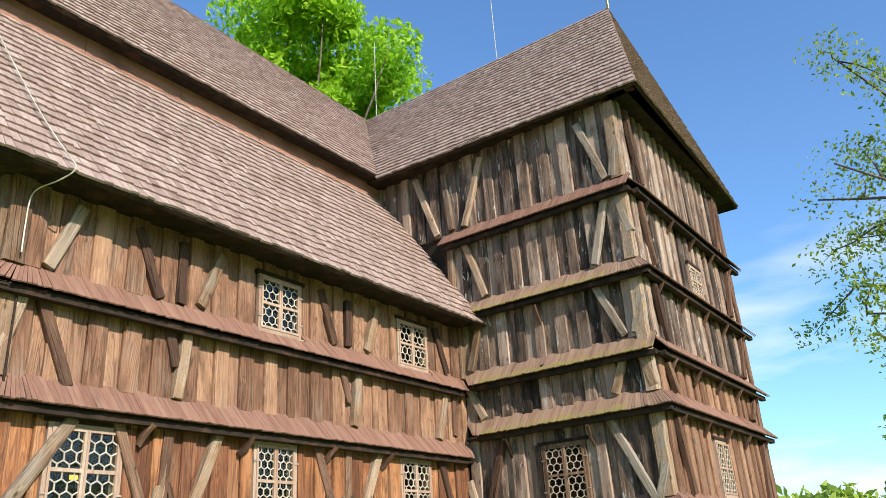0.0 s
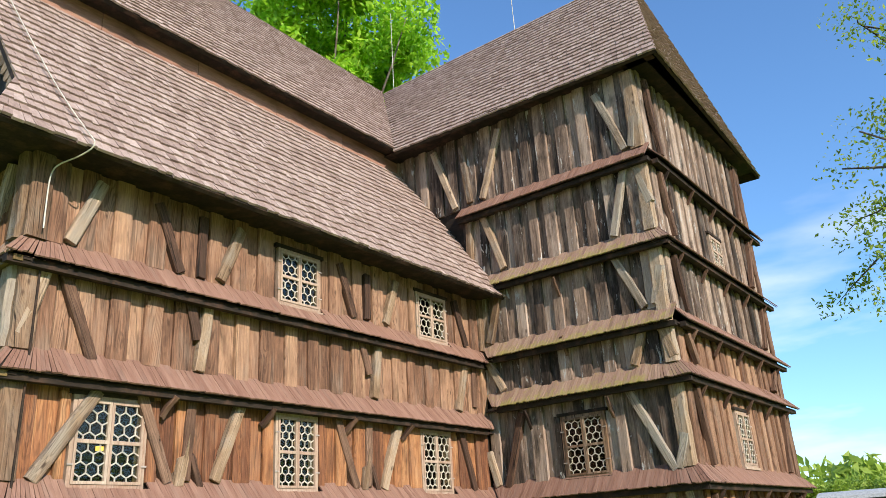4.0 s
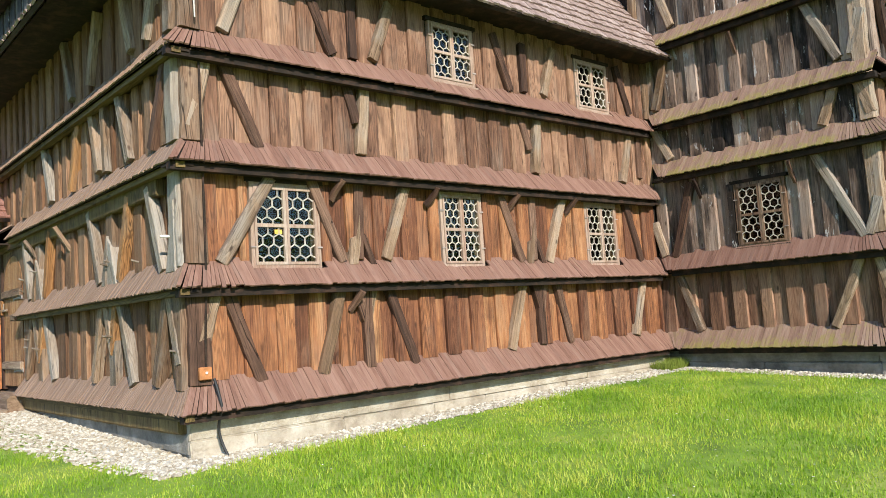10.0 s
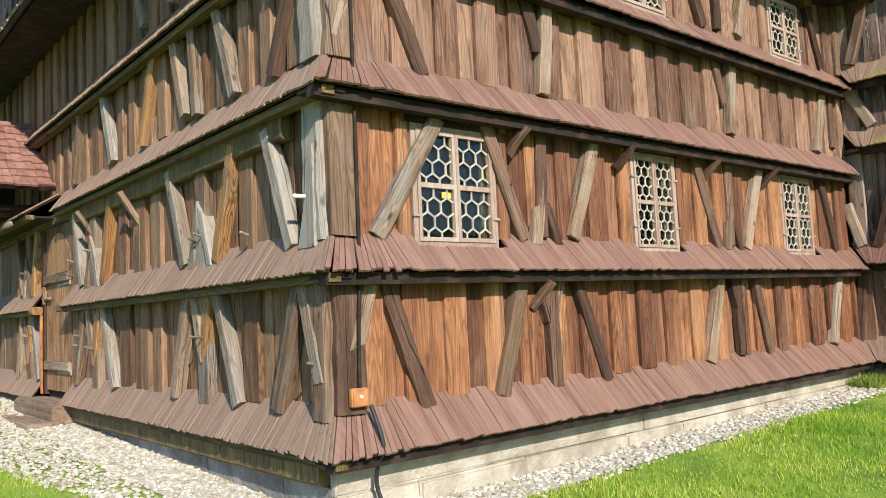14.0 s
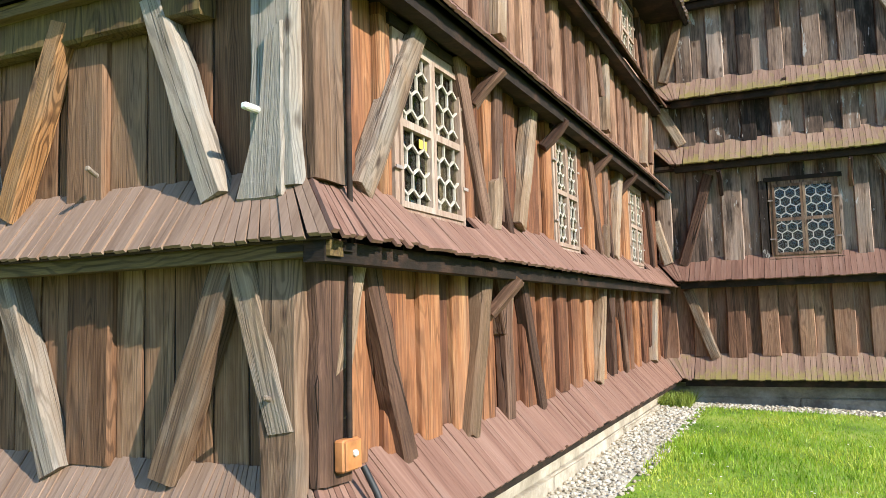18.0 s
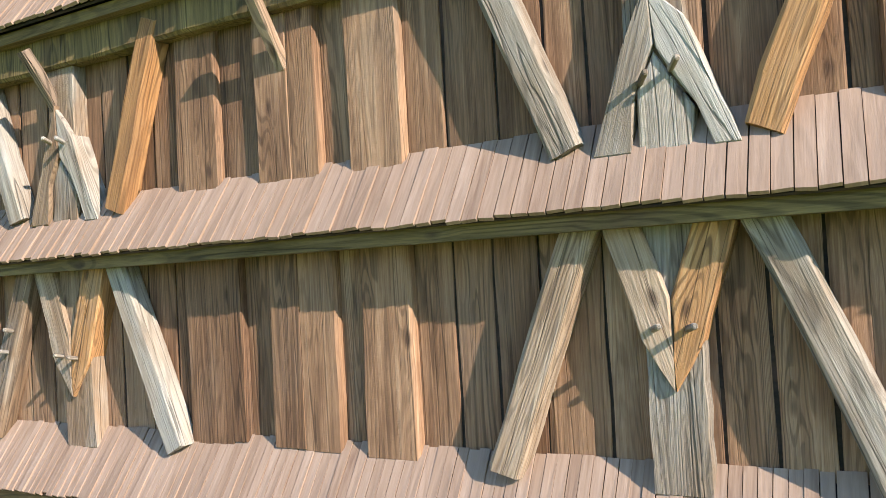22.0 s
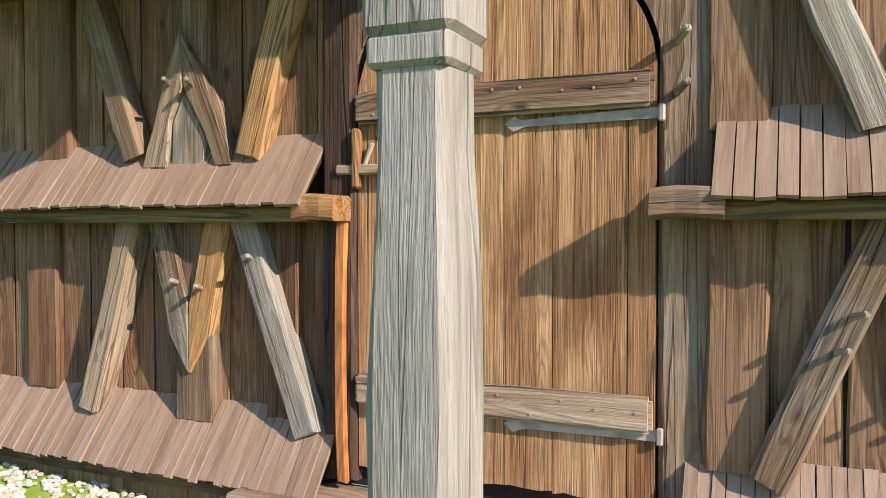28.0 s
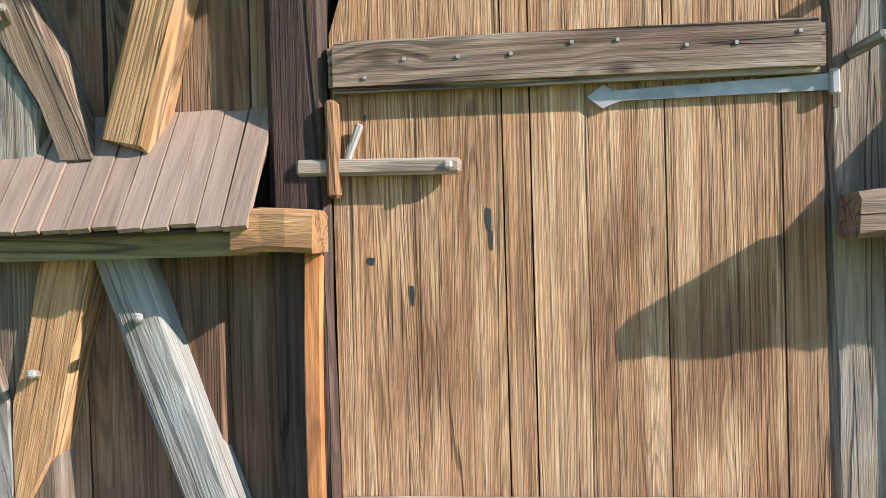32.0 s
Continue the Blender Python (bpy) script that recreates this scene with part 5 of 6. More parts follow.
# gabled canopy over the porch
CQ = [((-1.85, 6.62, 3.18), (0.0, 6.62, 3.18), (-1.85, 7.92, 4.3), (0.0, 7.92, 4.3)), ((0.0, 9.22, 3.18), (-1.85, 9.22, 3.18), (0.0, 7.92, 4.3), (-1.85, 7.92, 4.3))]
part('deck', deck('deck', CQ), canopy)
shingled(canopy, CQ, 990, mat=CANOPY)
EA = (-0.58, 5.0)      # eave of the lower roof: y, z
TA = (1.75, 8.18)
roof("roof_lower", "steep grey-brown shingled roof over the lower wing", [((-0.3, EA[0], EA[1]), (7.84, EA[0], EA[1]), (-0.3, TA[0], TA[1]), (7.84, TA[0], TA[1])), ((-0.72, -0.6, 5.0), (-0.3, EA[0], EA[1]), (-0.31, 0.02, 5.8), (-0.3, 0.02, 5.82))], 900, 4)
verge = thing("verge_board", "dark scalloped verge board along the gable edge", "verge board", kind="structure")
for k in range(19):
    f = (k + 0.5) / 19
    y, z = EA[0] + 0.55 + (TA[0] - EA[0] - 0.55) * f, EA[1] + 0.75 + (TA[1] - EA[1] - 0.75) * f
    ring = [(0.075 * math.cos(q * math.pi / 6), 0.0, -0.13 * math.sin(q * math.pi / 6)) for q in range(7)] + [(-0.075, 0, 0.06), (0.075, 0, 0.06)]
    vs = [(px, -0.012, pz) for px, _, pz in ring] + [(px, 0.012, pz) for px, _, pz in ring]
    me = mesh_of("scallop", vs, [tuple(range(9)), tuple(range(17, 8, -1))] + [(q, (q + 1) % 9, (q + 1) % 9 + 9, q + 9) for q in range(9)], BEAM_LIGHT)
    part("scallop", me, verge, Matrix.Translation((-0.285, y, z - 0.1)) @ Matrix.Rotation(math.radians(90), 4, "Z") @ Matrix.Rotation(-math.atan(1.365), 4, "Y"))
# pent roof over the porch wall's top
roof("roof_pent_west", "narrow shingled pent roof over the porch wall", [((-0.72, 15.9, 5.0), (-0.72, -0.6, 5.0), (0.0, 15.9, 5.8), (-0.12, 0.05, 5.8))], 920)
thing("soffit_lower", "boarded soffit under the lower eave, shade in its dark colour", "soffit", kind="structure", me=boxes_mesh("soffit_lower", [(-0.6, 7.7, -0.5, 0.16, 5.03, 5.06), (-0.6, 0.16, 0.16, 12.9, 5.03, 5.06)], DARKWOOD))
strip = thing("clerestory_band", "red-brown painted plank band between the two roofs", "plank band", kind="structure")
for i in range(5):
    part("plank", boxes_mesh("plank", [(-0.2 + i * 1.61, -0.2 + i * 1.61 + 1.6, 1.72, 1.86, 8.12, 8.5)], STRIP), strip)
EM, RM = (1.38, 8.42), (4.1, 12.2)
thing("soffit_main", "boarded soffit under the main eaves, shade in its dark colour", "soffit", kind="structure", me=boxes_mesh("soffit_main", [(-0.9, 7.5, 1.5, 1.9, 8.44, 8.47), (7.62, 7.86, -3.85, -1.0, 8.38, 8.41), (7.42, 7.86, -1.0, 1.9, 8.38, 8.41), (7.62, 13.6, -3.7, -3.38, 8.38, 8.41), (-0.9, 0.0, 1.9, 8.3, 8.44, 8.47)], DARKWOOD))
roof("roof_main", "great grey-brown shingled roof of the nave", [((-0.95, EM[0], EM[1]), (7.32, EM[0], EM[1]), (1.2, RM[0], RM[1]), (10.2, RM[0], RM[1])), ((-0.95, 6.8, EM[1]), (-0.95, EM[0], EM[1]), (1.2, RM[0], RM[1]), (1.2, RM[0] - 0.05, RM[1])), ((10.2, 6.8, EM[1]), (-0.95, 6.8, EM[1]), (10.2, RM[0] + 0.02, RM[1]), (1.2, RM[0] + 0.02, RM[1]))], 940)
RB, EBX, EBZ = (10.2, 12.12), 7.32, 8.34
roof("roof_tower", "hipped grey-brown shingled roof of the tower wing", [((EBX, EM[0], EBZ), (7.55, -3.97, EBZ), (RB[0], 4.05, RB[1]), (RB[0], -2.8, RB[1])), ((7.55, -3.97, EBZ), (13.9, -3.74, EBZ), (RB[0], -2.8, RB[1]), (RB[0] + 0.05, -2.8, RB[1])), ((13.9, -3.74, EBZ), (13.9, 4.2, EBZ), (RB[0], -2.8, RB[1]), (RB[0], 4.05, RB[1]))], 960)
fin = thing("finial", "thin gilded roof finial on the ridge end", "finial", m=Matrix.Translation((10.15, -2.85, 12.05)))
part("rod", beam_mesh("rod", 1.6, 0.05, 0.05, plain("gilded_metal", (0.7, 0.5, 0.15), 0.35, 0.9), 630, rough=0.001), fin)
for i, (x, y, z, h) in enumerate(((10.2, 0.0, 12.05, 2.4), (10.2, 3.7, 12.05, 2.4))):
    thing("lightning_rod", "thin pale lightning rod on the roof ridge", "lightning rod", "lightning rods", me=beam_mesh("lightning_rod", h, 0.014, 0.014, CABLE, 640 + i, rough=0.001), m=Matrix.Translation((x, y, z)))


def tube(name, pts, rad, mat):
    cu = bpy.data.curves.new(name, "CURVE")
    cu.dimensions, cu.bevel_depth, cu.bevel_resolution, cu.resolution_u = "3D", rad, 2, 4
    sp = cu.splines.new("NURBS")
    sp.points.add(len(pts) - 1)
    for p, q in zip(sp.points, pts):
        p.co = (*q, 1)
    sp.use_endpoint_u, sp.order_u = True, 3
    tmp = bpy.data.objects.new(name, cu)
    me = bpy.data.meshes.new_from_object(tmp)
    bpy.data.objects.remove(tmp)
    me.materials.clear()
    me.materials.append(mat)
    return me


thing("lightning_cable", "pale lightning cable over the roof and down the corner post", "cable", me=tube("lightning_cable", [(-0.05, 1.7, 8.25), (-0.02, 1.2, 7.56), (0.02, 0.5, 6.62), (0.1, -0.1, 5.78), (0.22, -0.55, 5.17), (0.26, -0.72, 4.98), (0.2, -0.5, 4.9), (0.12, -0.25, 4.88), (0.09, -0.17, 4.8), (0.09, -0.16, 4.5), (0.09, -0.17, 4.2)], 0.008, CABLE))
thing("lightning_cable", "dark lightning cable down the corner post", "cable", me=tube("lightning_cable", [(0.13, -0.13, 3.9), (0.13, -0.125, 3.1), (0.13, -0.125, 2.8), (0.125, -0.125, 1.95), (0.12, -0.13, 1.6), (0.09, -0.13, 1.2), (0.085, -0.13, 0.865)], 0.012, DARKWOOD))
thing("ground_cable", "black cable from the junction box into the ground", "cable", me=tube("ground_cable", [(0.15, -0.15, 0.75), (0.16, -0.3, 0.5), (0.18, -0.16, 0.4), (0.19, -0.1, 0.2), (0.25, -0.2, 0.0)], 0.014, BLACK))
jb = thing("junction_box", "small ochre junction box on the corner post", "junction box", m=Matrix.Translation((0.075, -0.125, 0.745)))
part("housing", chamfer_box("housing", 0.12, 0.045, 0.12, BOXMAT, 0.008), jb)
part("lid", chamfer_box("lid", 0.108, 0.012, 0.108, BOXMAT, 0.005), jb, Matrix.Translation((0, -0.026, 0.006)))
part("knob", chamfer_box("knob", 0.024, 0.02, 0.024, WHITE, 0.006), jb, Matrix.Translation((0.0, -0.036, 0.055)))
part("insulator", chamfer_box("insulator", 0.03, 0.12, 0.025, WHITE, 0.006), wall_d, Matrix.Translation((-0.13, -0.14, 2.10)))

# ---- plinth ----
def plinth(F, u0, u1, mat, seed, bottom, top=0.47, label="pale lime-washed stone plinth"):
    r = random.Random(seed)
    root = thing("plinth", label, "plinth", "plinths", "structure", boxes_mesh("plinth", [(u0 + 0.03, u1 - 0.03, 0.02, 0.5, bottom - 0.3, top - 0.005)], mat), F)
    rows = [bottom - 0.06, bottom + 0.13, top - 0.09, top]
    for j in range(3):
        u = u0
        while u < u1 - 0.02:
            w = min(r.uniform(0.5, 1.6) if j < 1 else r.uniform(2.2, 3.6), u1 - u)
            if u1 - u - w < 0.15:
                w = u1 - u
            h = rows[j + 1] - rows[j]
            bm = bmesh.new()
            bmesh.ops.create_cube(bm, size=1)
            for v in bm.verts:
                v.co = Vector((v.co.x * (w + 0.004), v.co.y * 0.09 + r.uniform(-0.02, 0.02), v.co.z * (h + 0.004)))
            bmesh.ops.bevel(bm, geom=list(bm.edges), offset=0.014, segments=2, affect="EDGES")
            for v in bm.verts:
                v.co += Vector((r.uniform(-1, 1), r.uniform(-1, 1), r.uniform(-1, 1))) * 0.007
            me = bpy.data.meshes.new("stone")
            bm.to_mesh(me)
            bm.free()
            me.materials.append(mat)
            part("stone", me, root, Matrix.Translation((u + w / 2, (0.0, 0.015, 0.04)[j] - 0.01, (rows[j] + rows[j + 1]) / 2)))
            u += w
    return root


plinth(FA, -0.05, LA, STONE, 1, 0.06)
plinth(FB, 0.05, LB + 0.05, STONE_GREY, 2, 0.1, label="grey stone plinth of the tower wing")
plinth(FC, 0.0, LC, STONE, 3, 0.05)
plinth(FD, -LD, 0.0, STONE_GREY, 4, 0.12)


for u0, u1, k in ((-10.5, -7.12, 0), (-5.7, -0.05, 1)):
    thing("sill_beam", "olive-grey weathered sill beam under the skirt roof", "sill beam", "sill beams", "structure", beam_mesh("sill_beam", u1 - u0, 0.2, 0.16, LEDGER, 660 + k), FD @ Matrix.Translation((u0, -0.05, 0.36)) @ pose(0, 0, 0, 0, 90, 0))

# ---- scattered stuff ----
def blades(name, label, region, count, seed, h=(0.025, 0.068), mat=GRASS):
    g = np.random.default_rng(seed)
    P = np.empty((0, 2))
    while len(P) < count:
        q = g.uniform((-5.5, -11), (16, 12), (count * 2, 2))
        P = np.vstack([P, q[region(q[:, 0], q[:, 1])]])
    P = P[:count]
    z = np.array([ground_z(x, y) for x, y in P])
    a = g.uniform(0, 2 * np.pi, count)
    ht = g.uniform(*h, count) * (0.7 + 0.6 * np.sin(P[:, 0] * 1.7) * np.sin(P[:, 1] * 2.1) ** 2 + 0.2)
    lean = g.normal(0, 0.35, (count, 2)) * ht[:, None]
    w = 0.0035 + g.uniform(0, 0.003, count)
    v = np.empty((count, 3, 3))
    v[:, 0] = np.c_[P[:, 0] - np.cos(a) * w, P[:, 1] - np.sin(a) * w, z - 0.005]
    v[:, 1] = np.c_[P[:, 0] + np.cos(a) * w, P[:, 1] + np.sin(a) * w, z - 0.005]
    v[:, 2] = np.c_[P + lean, z + ht]
    me = bpy.data.meshes.new(name)
    me.vertices.add(count * 3)
    me.vertices.foreach_set("co", v.ravel())
    me.loops.add(count * 3)
    me.loops.foreach_set("vertex_index", np.arange(count * 3, dtype=np.int32))
    me.polygons.add(count)
    me.polygons.foreach_set("loop_start", np.arange(0, count * 3, 3, dtype=np.int32))
    me.update()
    me.validate()
    me.materials.append(mat)
    return thing(name, label, "grass", kind="stuff", me=me)


def on_grass(x, y):
    edge = 0.06 * np.sin(x * 5.1) * np.sin(x * 2.3 + y) + 0.05 * np.sin(y * 6.0)
    south = (y < -0.5 + edge) & (x < 7.42 + edge) & (x > -0.8)
    south |= (y < -3.95 + edge) & (x >= 7.3)
    west = (x < -0.579 - 0.171 * np.clip(y, -0.6, 5) + edge) & (y < 9.0)
    return south | west


blades("grass", "bright green short meadow grass", lambda x, y: on_grass(x, y) & (y > -9.5) & (x < 13), 270000, 3)


def pebbles(name, label, n, seed):
    g = random.Random(seed)
    bm = bmesh.new()
    bmesh.ops.create_icosphere(bm, subdivisions=1, radius=1)
    tv = [v.co.copy() for v in bm.verts]
    tf = [tuple(v.index for v in f.verts) for f in bm.faces]
    bm.free()
    vs, fs = [], []
    strips = [((-0.5, 7.6), (-0.58, -0.06)), ((7.4, 7.9), (-3.9, -0.1)), ((7.4, 13.4), (-4.0, -3.42)), ((-1.25, -0.05), (-0.6, 6.0)), ((-1.2, -0.05), (6.0, 9.5))]
    area = [(b[0][1] - b[0][0]) * (b[1][1] - b[1][0]) for b in strips]
    for _ in range(n):
        (x0, x1), (y0, y1) = g.choices(strips, area)[0]
        x, y = g.uniform(x0, x1), g.uniform(y0, y1)
        if x > 0 and x < 7.3 and g.random() < max(0.0, (-y - 0.3) * 2.5):
            continue
        if x < 0 and x < -0.629 - 0.171 * y + g.uniform(-0.10, 0.05):
            continue
        s = g.uniform(0.01, 0.024)
        k = len(vs)
        e = Matrix.Rotation(g.uniform(0, 6.3), 3, "Z")
        sc = Vector((s * g.uniform(0.8, 1.5), s, s * g.uniform(0.5, 0.8)))
        z = ground_z(x, y) + s * 0.2 + g.uniform(0, 0.012)
        for v in tv:
            q = e @ Vector((v.x * sc.x, v.y * sc.y, v.z * sc.z))
            vs.append((x + q.x, y + q.y, z + q.z))
        fs += [tuple(k + i for i in f) for f in tf]
    return thing(name, label, "gravel", kind="stuff", me=mesh_of(name, vs, fs, GRAVEL))


pebbles("gravel", "white gravel strip along the foot of the walls", 17000, 5)
bed = [(-0.5, 7.6, -0.48, 0.0), (7.42, 7.9, -3.9, -0.48), (7.9, 13.4, -3.95, -3.4), (-0.56, 0.0, -0.48, 6.2), (-1.3, 0.0, 6.2, 9.5)]
vs, fs = [], []
for x0, x1, y0, y1 in bed:
    n = len(vs)
    vs += [(x, y, ground_z(x, y) + 0.006) for x, y in ((x0, y0), (x1, y0), (x1, y1), (x0, y1))]
    fs.append((n, n + 1, n + 2, n + 3))
thing("gravel_bed", "pale sandy bed under the gravel", "gravel", kind="structure", me=mesh_of("gravel_bed", vs, fs, GRAVEL))


def daisies(n, seed):
    g = random.Random(seed)
    vs, fs = [], []
    while len(vs) < n * 6:
        x, y = g.uniform(-4, 11), g.uniform(-9, -0.6)
        if not on_grass(x, y) or noise.noise((x * 0.7, y * 0.7, 0)) < -0.05:
            continue
        z, s = ground_z(x, y) + g.uniform(0.045, 0.075), g.uniform(0.006, 0.011)
        k = len(vs)
        vs += [(x + s * math.cos(i * math.pi / 3), y + s * math.sin(i * math.pi / 3), z + g.uniform(-0.002, 0.002)) for i in range(6)]
        fs.append(tuple(range(k, k + 6)))
    return thing("daisies", "small white daisies scattered in the grass", "flowers", kind="stuff", me=mesh_of("daisies", vs, fs, PETAL))


daisies(420, 8)
blades("moss", "bright moss tuft in the wall corner", lambda x, y: (x > 7.25) & (x < 7.8) & (y > -0.4) & (y < -0.05), 2500, 12, (0.04, 0.2), MOSS)


# ---- trees and distance ----
def leaf_cloud(name, centres, per, size, mat, seed, flat=0.7):
    """Many small leaves in clumps round the given points (x, y, z, radius)."""
    g = np.random.default_rng(seed)
    allv = []
    for cx, cy, cz, r in centres:
        d = g.normal(0, 1, (per, 3))
        d /= np.linalg.norm(d, axis=1)[:, None]
        p = d * (r * g.uniform(0.25, 1.0, (per, 1)) ** 0.6) * (1, 1, flat) + (cx, cy, cz)
        a = g.normal(0, 1, (per, 3))
        a /= np.linalg.norm(a, axis=1)[:, None]
        b = np.cross(a, g.normal(0, 1, (per, 3)))
        b /= np.linalg.norm(b, axis=1)[:, None]
        s = size * g.uniform(0.6, 1.3, (per, 1))
        allv.append(np.stack([p - a * s, p + b * s * 0.45, p + a * s, p - b * s * 0.45], 1))
    v = np.concatenate(allv).reshape(-1, 3)
    n = len(v) // 4
    me = bpy.data.meshes.new(name)
    me.vertices.add(n * 4)
    me.vertices.foreach_set("co", v.ravel())
    me.loops.add(n * 4)
    me.loops.foreach_set("vertex_index", np.arange(n * 4, dtype=np.int32))
    me.polygons.add(n)
    me.polygons.foreach_set("loop_start", np.arange(0, n * 4, 4, dtype=np.int32))
    me.update()
    me.validate()
    me.materials.append(mat)
    return me


def crook(a, b, n, amp, g):
    a, b = Vector(a), Vector(b)
    return [a.lerp(b, i / n) + (Vector((g.uniform(-1, 1), g.uniform(-1, 1), g.uniform(-0.6, 1))) * amp * math.sin(math.pi * min(1, i / n * 1.1)) if 0 < i else Vector()) for i in range(n + 1)]


def tree(label, base, top_z, ends, mat, seed, trunk=0.3, per=260, leaf=0.07, clump=(0.5, 1.0), sub=5, spread=1.4, group="trees round the church"):
    g = random.Random(seed)
    root = thing("tree", label, "tree", group)
    bz = ground_z(*base)
    fork = Vector((base[0], base[1], bz + (top_z - bz) * 0.34))
    part("trunk", limb_mesh("trunk", crook((base[0], base[1], bz - 0.1), (base[0] + 0.2, base[1], top_z * 0.85), 7, 0.12, g), trunk, trunk * 0.25), root)
    cl = []
    for e in ends:
        s = fork.lerp(Vector((base[0] + 0.2, base[1], top_z * 0.8)), g.uniform(0.0, 0.8))
        pts = crook(s, e, 6, 0.28, g)
        lb = part("limb", limb_mesh("limb", pts, trunk * 0.3, 0.02), root)
        for k in range(sub):
            i = g.randrange(2, 7)
            q = pts[i] + Vector((g.uniform(-1, 1), g.uniform(-1, 1), g.uniform(-0.7, 0.8))) * spread
            part("twig", limb_mesh("twig", crook(pts[i], q, 3, 0.1, g), 0.025, 0.006), lb)
            cl.append((*q, g.uniform(*clump)))
            cl.append((*(pts[i].lerp(q, 0.5)), g.uniform(*clump) * 0.7))
        cl.append((*e, g.uniform(*clump)))
    part("crown", leaf_cloud("crown", cl, per, leaf, mat, seed), root)
    return root


g0 = random.Random(11)
ENDS = [(16.2, -5.1, 8.9), (16.2, -5.4, 6.6), (16.2, -6.0, 4.7), (16.2, -7.3, 5.6), (16.2, -6.6, 7.5), (14.9, -5.6, 5.6), (14.3, -6.2, 7.2), (14.6, -5.8, 9.0), (15.0, -7.5, 4.6), (14.2, -7.0, 10.6), (15.6, -6.4, 12.0), (16.0, -8.6, 5.0), (16.3, -7.4, 7.6), (17.2, -8.4, 9.6), (18.5, -8.6, 6.0), (18.6, -7.2, 8.4), (19.2, -10.0, 4.6), (17.0, -10.2, 12.8), (19.8, -10.6, 9.0), (15.0, -9.6, 7.0), (14.4, -8.4, 8.6), (20.5, -13.2, 7.5), (16.0, -14.7, 8.0)]
tree("tall ash tree with airy green foliage beside the church", (17.0, -10.8), 13.5, ENDS, LEAF_NEAR, 21, 0.32, per=95, leaf=0.062, clump=(0.4, 0.95), sub=6, spread=1.5)
ENDS2 = [(15.8 + 5.4 * math.cos(i * 2.4) * f, 12.4 + 5.4 * math.sin(i * 2.4) * f, 15.5 + 6.5 * (1 - f) + (i % 4) * 1.1) for i, f in enumerate([0.25 + 0.05 * k for k in range(16)])]
tree("bright spring-green tree behind the church roof", (15.8, 12.4), 21.5, ENDS2, LEAF_BRIGHT, 22, 0.4, per=520, leaf=0.15, clump=(0.9, 1.6), sub=5, spread=1.8)
# hedge and farther trees beyond the meadow
for i in range(16):
    y = -17 + i * 1.9 + g0.uniform(-1, 1)
    x = g0.uniform(58, 80) if y > -4.5 else g0.uniform(33, 44)
    h = g0.uniform(3.0, 4.4) if y > -4.5 else g0.uniform(4.5, 7.0)
    k = h / 5
    tree("leafy green tree beyond the picket fence", (x, y), h, [(x + g0.uniform(-1.7, 1.7) * k, y + g0.uniform(-1.7, 1.7) * k, h * g0.uniform(0.12, 0.95)) for _ in range(13)], LEAF_FAR, 60 + i, 0.12, per=110, leaf=0.17, clump=(0.7, 1.2), sub=2, spread=1.0, group="trees beyond the fence")
# a thicker stand of trees where the meadow narrows
for i in range(13):
    y, x = -7 - i * 1.5 + g0.uniform(-0.8, 0.8), g0.uniform(36, 58)
    h = g0.uniform(4.2, 6.4)
    tree("dense round-crowned tree in the stand beyond the meadow", (x, y), h, [(x + g0.uniform(-2.4, 2.4), y + g0.uniform(-2.4, 2.4), h * g0.uniform(0.1, 0.95)) for _ in range(13)], (LEAF_FAR, LEAF_DEEP)[i % 2], 160 + i, 0.16, per=110, leaf=0.21, clump=(0.9, 1.6), sub=2, spread=1.3, group="trees beyond the fence")
bush = [(10.5 + i * 0.27 + g0.uniform(-0.25, 0.25), -7.75 + i * 0.018 + g0.uniform(-0.35, 0.3), 0.2 + g0.uniform(0, 0.6), g0.uniform(0.32, 0.58)) for i in range(74)]
hedge = thing("hedge", "overgrown green hedge along a wire fence", "hedge")
part("foliage", leaf_cloud("foliage", bush, 420, 0.06, LEAF_FAR, 91), hedge)
part("stems", limb_mesh("stems", [(10.0, -7.9, 0.0), (12, -7.8, 0.3), (20, -7.2, 0.3), (30, -6.6, 0.3)], 0.05, 0.05), hedge)
far = [(80 + g0.uniform(0, 60), -70 + i * 4.2, g0.uniform(2, 5), g0.uniform(4, 7)) for i in range(34)]
far += [(-110 + i * 5 + g0.uniform(-3, 3), -78 - g0.uniform(0, 20), g0.uniform(3, 13), g0.uniform(6, 9)) for i in range(52)]
woods = thing("woods", "distant green woods at the edge of the meadow", "woods", kind="stuff", me=leaf_cloud("woods", far, 420, 0.8, LEAF_FAR, 95))
hv = []
for i in range(41):
    y = -900 + i * 45
    hv += [(700, y, -5), (760, y, 20 + 22 * noise.noise((i * 0.21, 3, 0)) + 14 * noise.noise((i * 0.7, 1, 0))), (1100, y, -5)]
thing("hills", "wooded hills on the horizon, blue-green with painted haze", "hills", kind="structure", me=mesh_of("hills", hv, [(i * 3 + k, i * 3 + k + 1, i * 3 + k + 4, i * 3 + k + 3) for i in range(40) for k in range(2)], HILL, True))

for i in range(9):
    part("post", beam_mesh("post", 1.3, 0.09, 0.09, FENCEWOOD, 700 + i), hedge, Matrix.Translation((10.5 + i * 2.2, -7.85 + i * 0.14, ground_z(10.5 + i * 2.2, -7.8) - 0.05)))
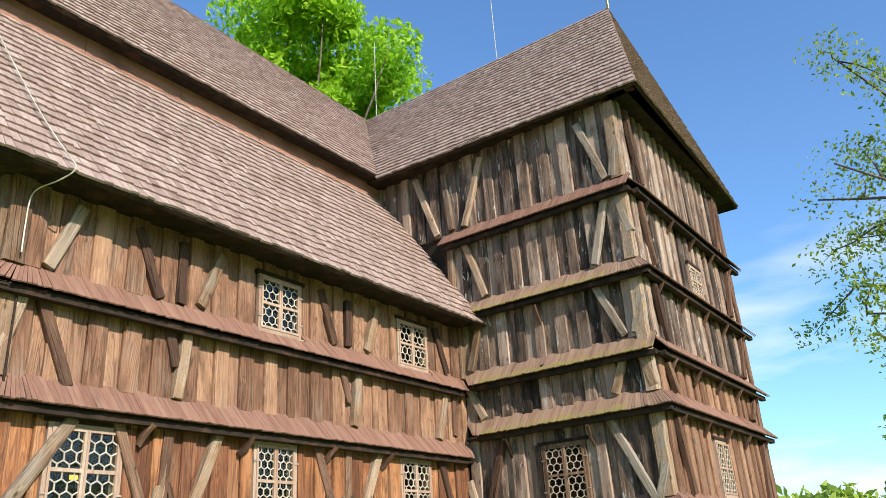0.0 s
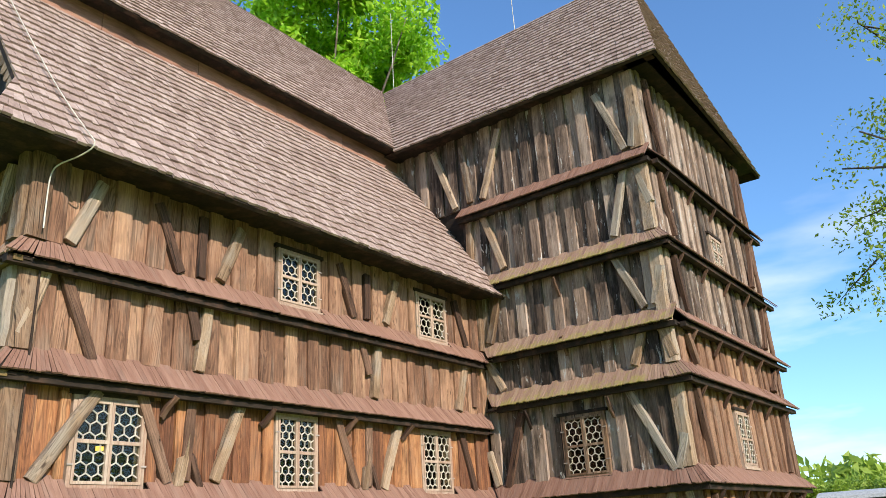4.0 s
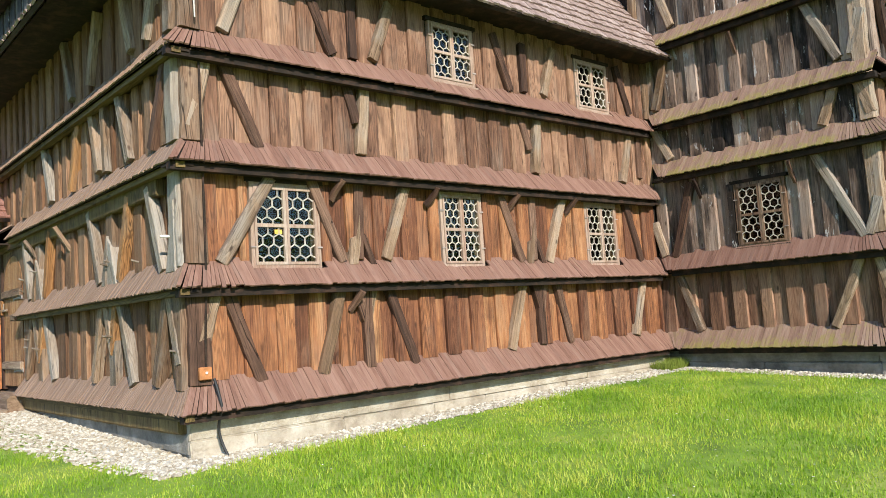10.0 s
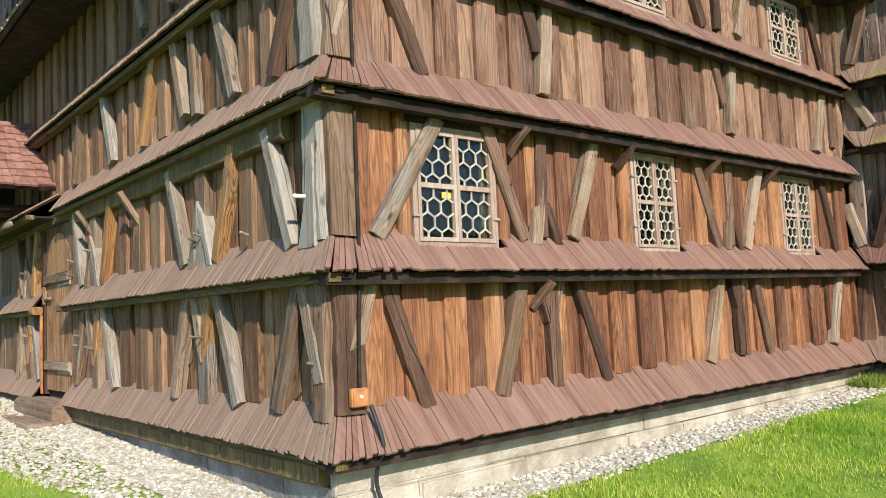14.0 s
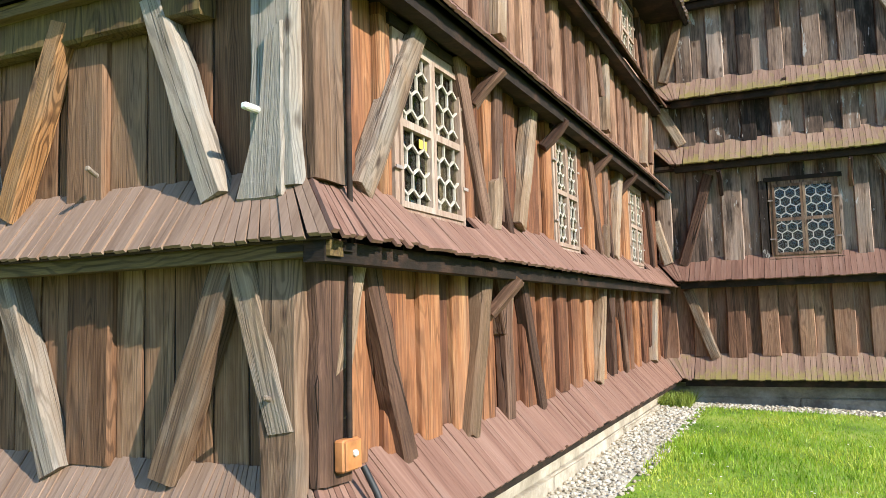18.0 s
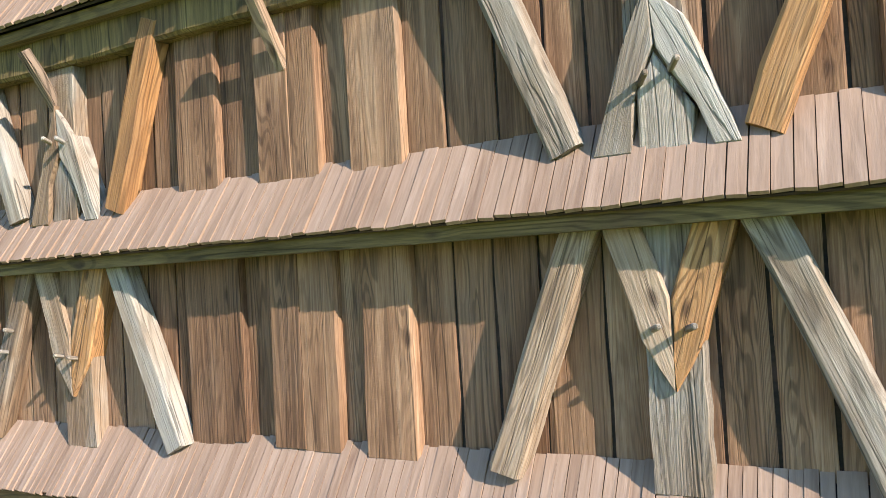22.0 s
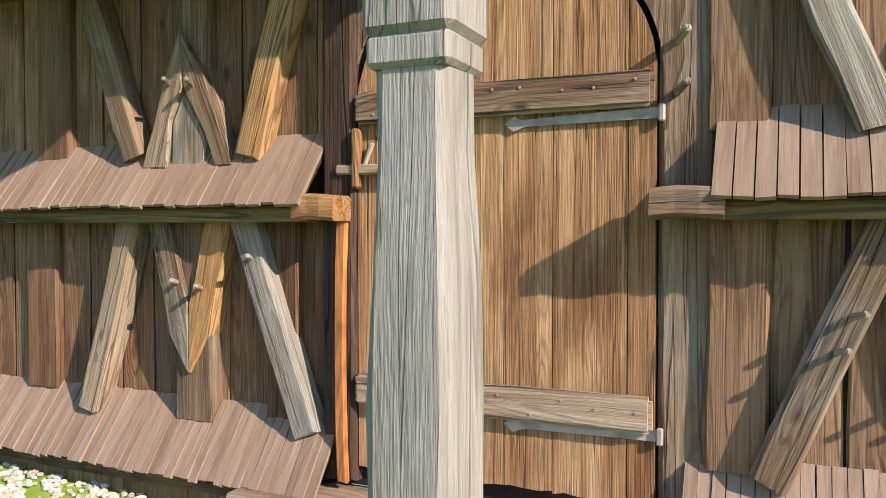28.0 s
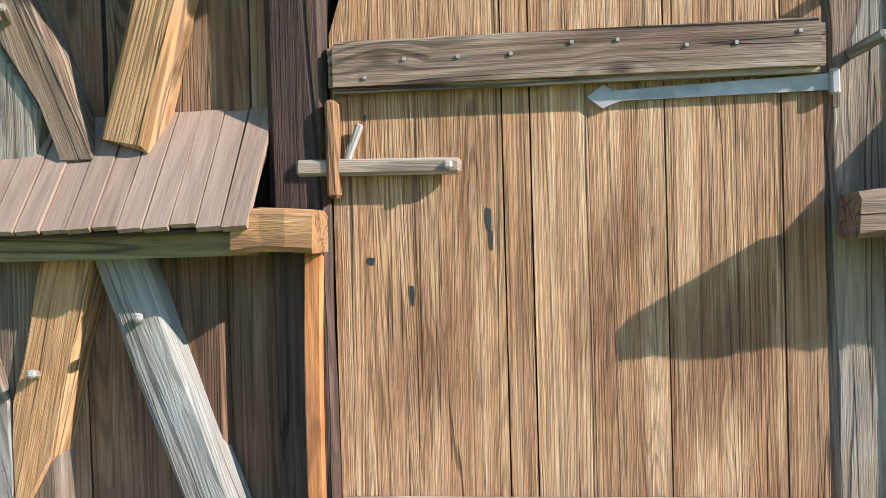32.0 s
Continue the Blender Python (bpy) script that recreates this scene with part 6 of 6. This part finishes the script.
# picket fence
fence = thing("picket_fence", "dark weathered wooden picket fence across the meadow", "fence")
fz = ground_z(26, -3)
PK = chamfer_box("picket", 0.075, 0.025, 1.08, FENCEWOOD, 0.006)
PO = chamfer_box("post", 0.13, 0.13, 1.15, FENCEWOOD, 0.01)
for i in range(96):
    y = 5.6 - i * 0.145
    part("picket", PK, fence, Matrix.Translation((26 + 0.02 * (i % 3), y, fz + 0.06)) @ pose(0, 0, 0, 0, 0, 90))
    if i % 16 == 0:
        part("post", PO, fence, Matrix.Translation((26.12, y, fz - 0.02)))
for z in (0.3, 0.85):
    part("rail", boxes_mesh("rail", [(26.03, 26.08, 5.6 - 95 * 0.145, 5.6, fz + z, fz + z + 0.07)], FENCEWOOD), fence)

# long shed and a red machine beyond the fence
shed = thing("shed", "long low dark shed with a grey curved sheet roof", "shed", m=Matrix.Translation((45, 1.3, ground_z(45, 0))))
part("body", boxes_mesh("body", [(-1.2, 1.2, -1.9, 1.9, 0.0, 1.75)], SHEDWALL), shed)
rv = []
for i in range(9):
    a = math.pi * i / 8
    rv += [(1.4 * math.cos(a), -2.1, 1.7 + 0.45 * math.sin(a)), (1.4 * math.cos(a), 2.1, 1.7 + 0.45 * math.sin(a))]
part("roof", mesh_of("roof", rv, [(i * 2, i * 2 + 1, i * 2 + 3, i * 2 + 2) for i in range(8)] + [tuple(range(0, 18, 2)), tuple(range(17, 0, -2))], SHEDROOF), shed)
mach = thing("farm_machine", "red farm machine parked beyond the fence", "farm machine", m=Matrix.Translation((38, 4.4, ground_z(38, 4))))
part("body", chamfer_box("body", 1.0, 0.9, 0.7, REDPAINT, 0.08), mach, Matrix.Translation((0, 0, 0.45)))
part("cab", chamfer_box("cab", 0.6, 0.8, 0.7, WHITE, 0.06), mach, Matrix.Translation((0.2, 0, 1.15)))
for x, y in ((-0.4, -0.5), (0.4, -0.5), (-0.4, 0.5), (0.4, 0.5)):
    part("wheel", limb_mesh("wheel", [(x, y - 0.1, 0.35), (x, y + 0.1, 0.35)], 0.35, 0.35, BLACK), mach)
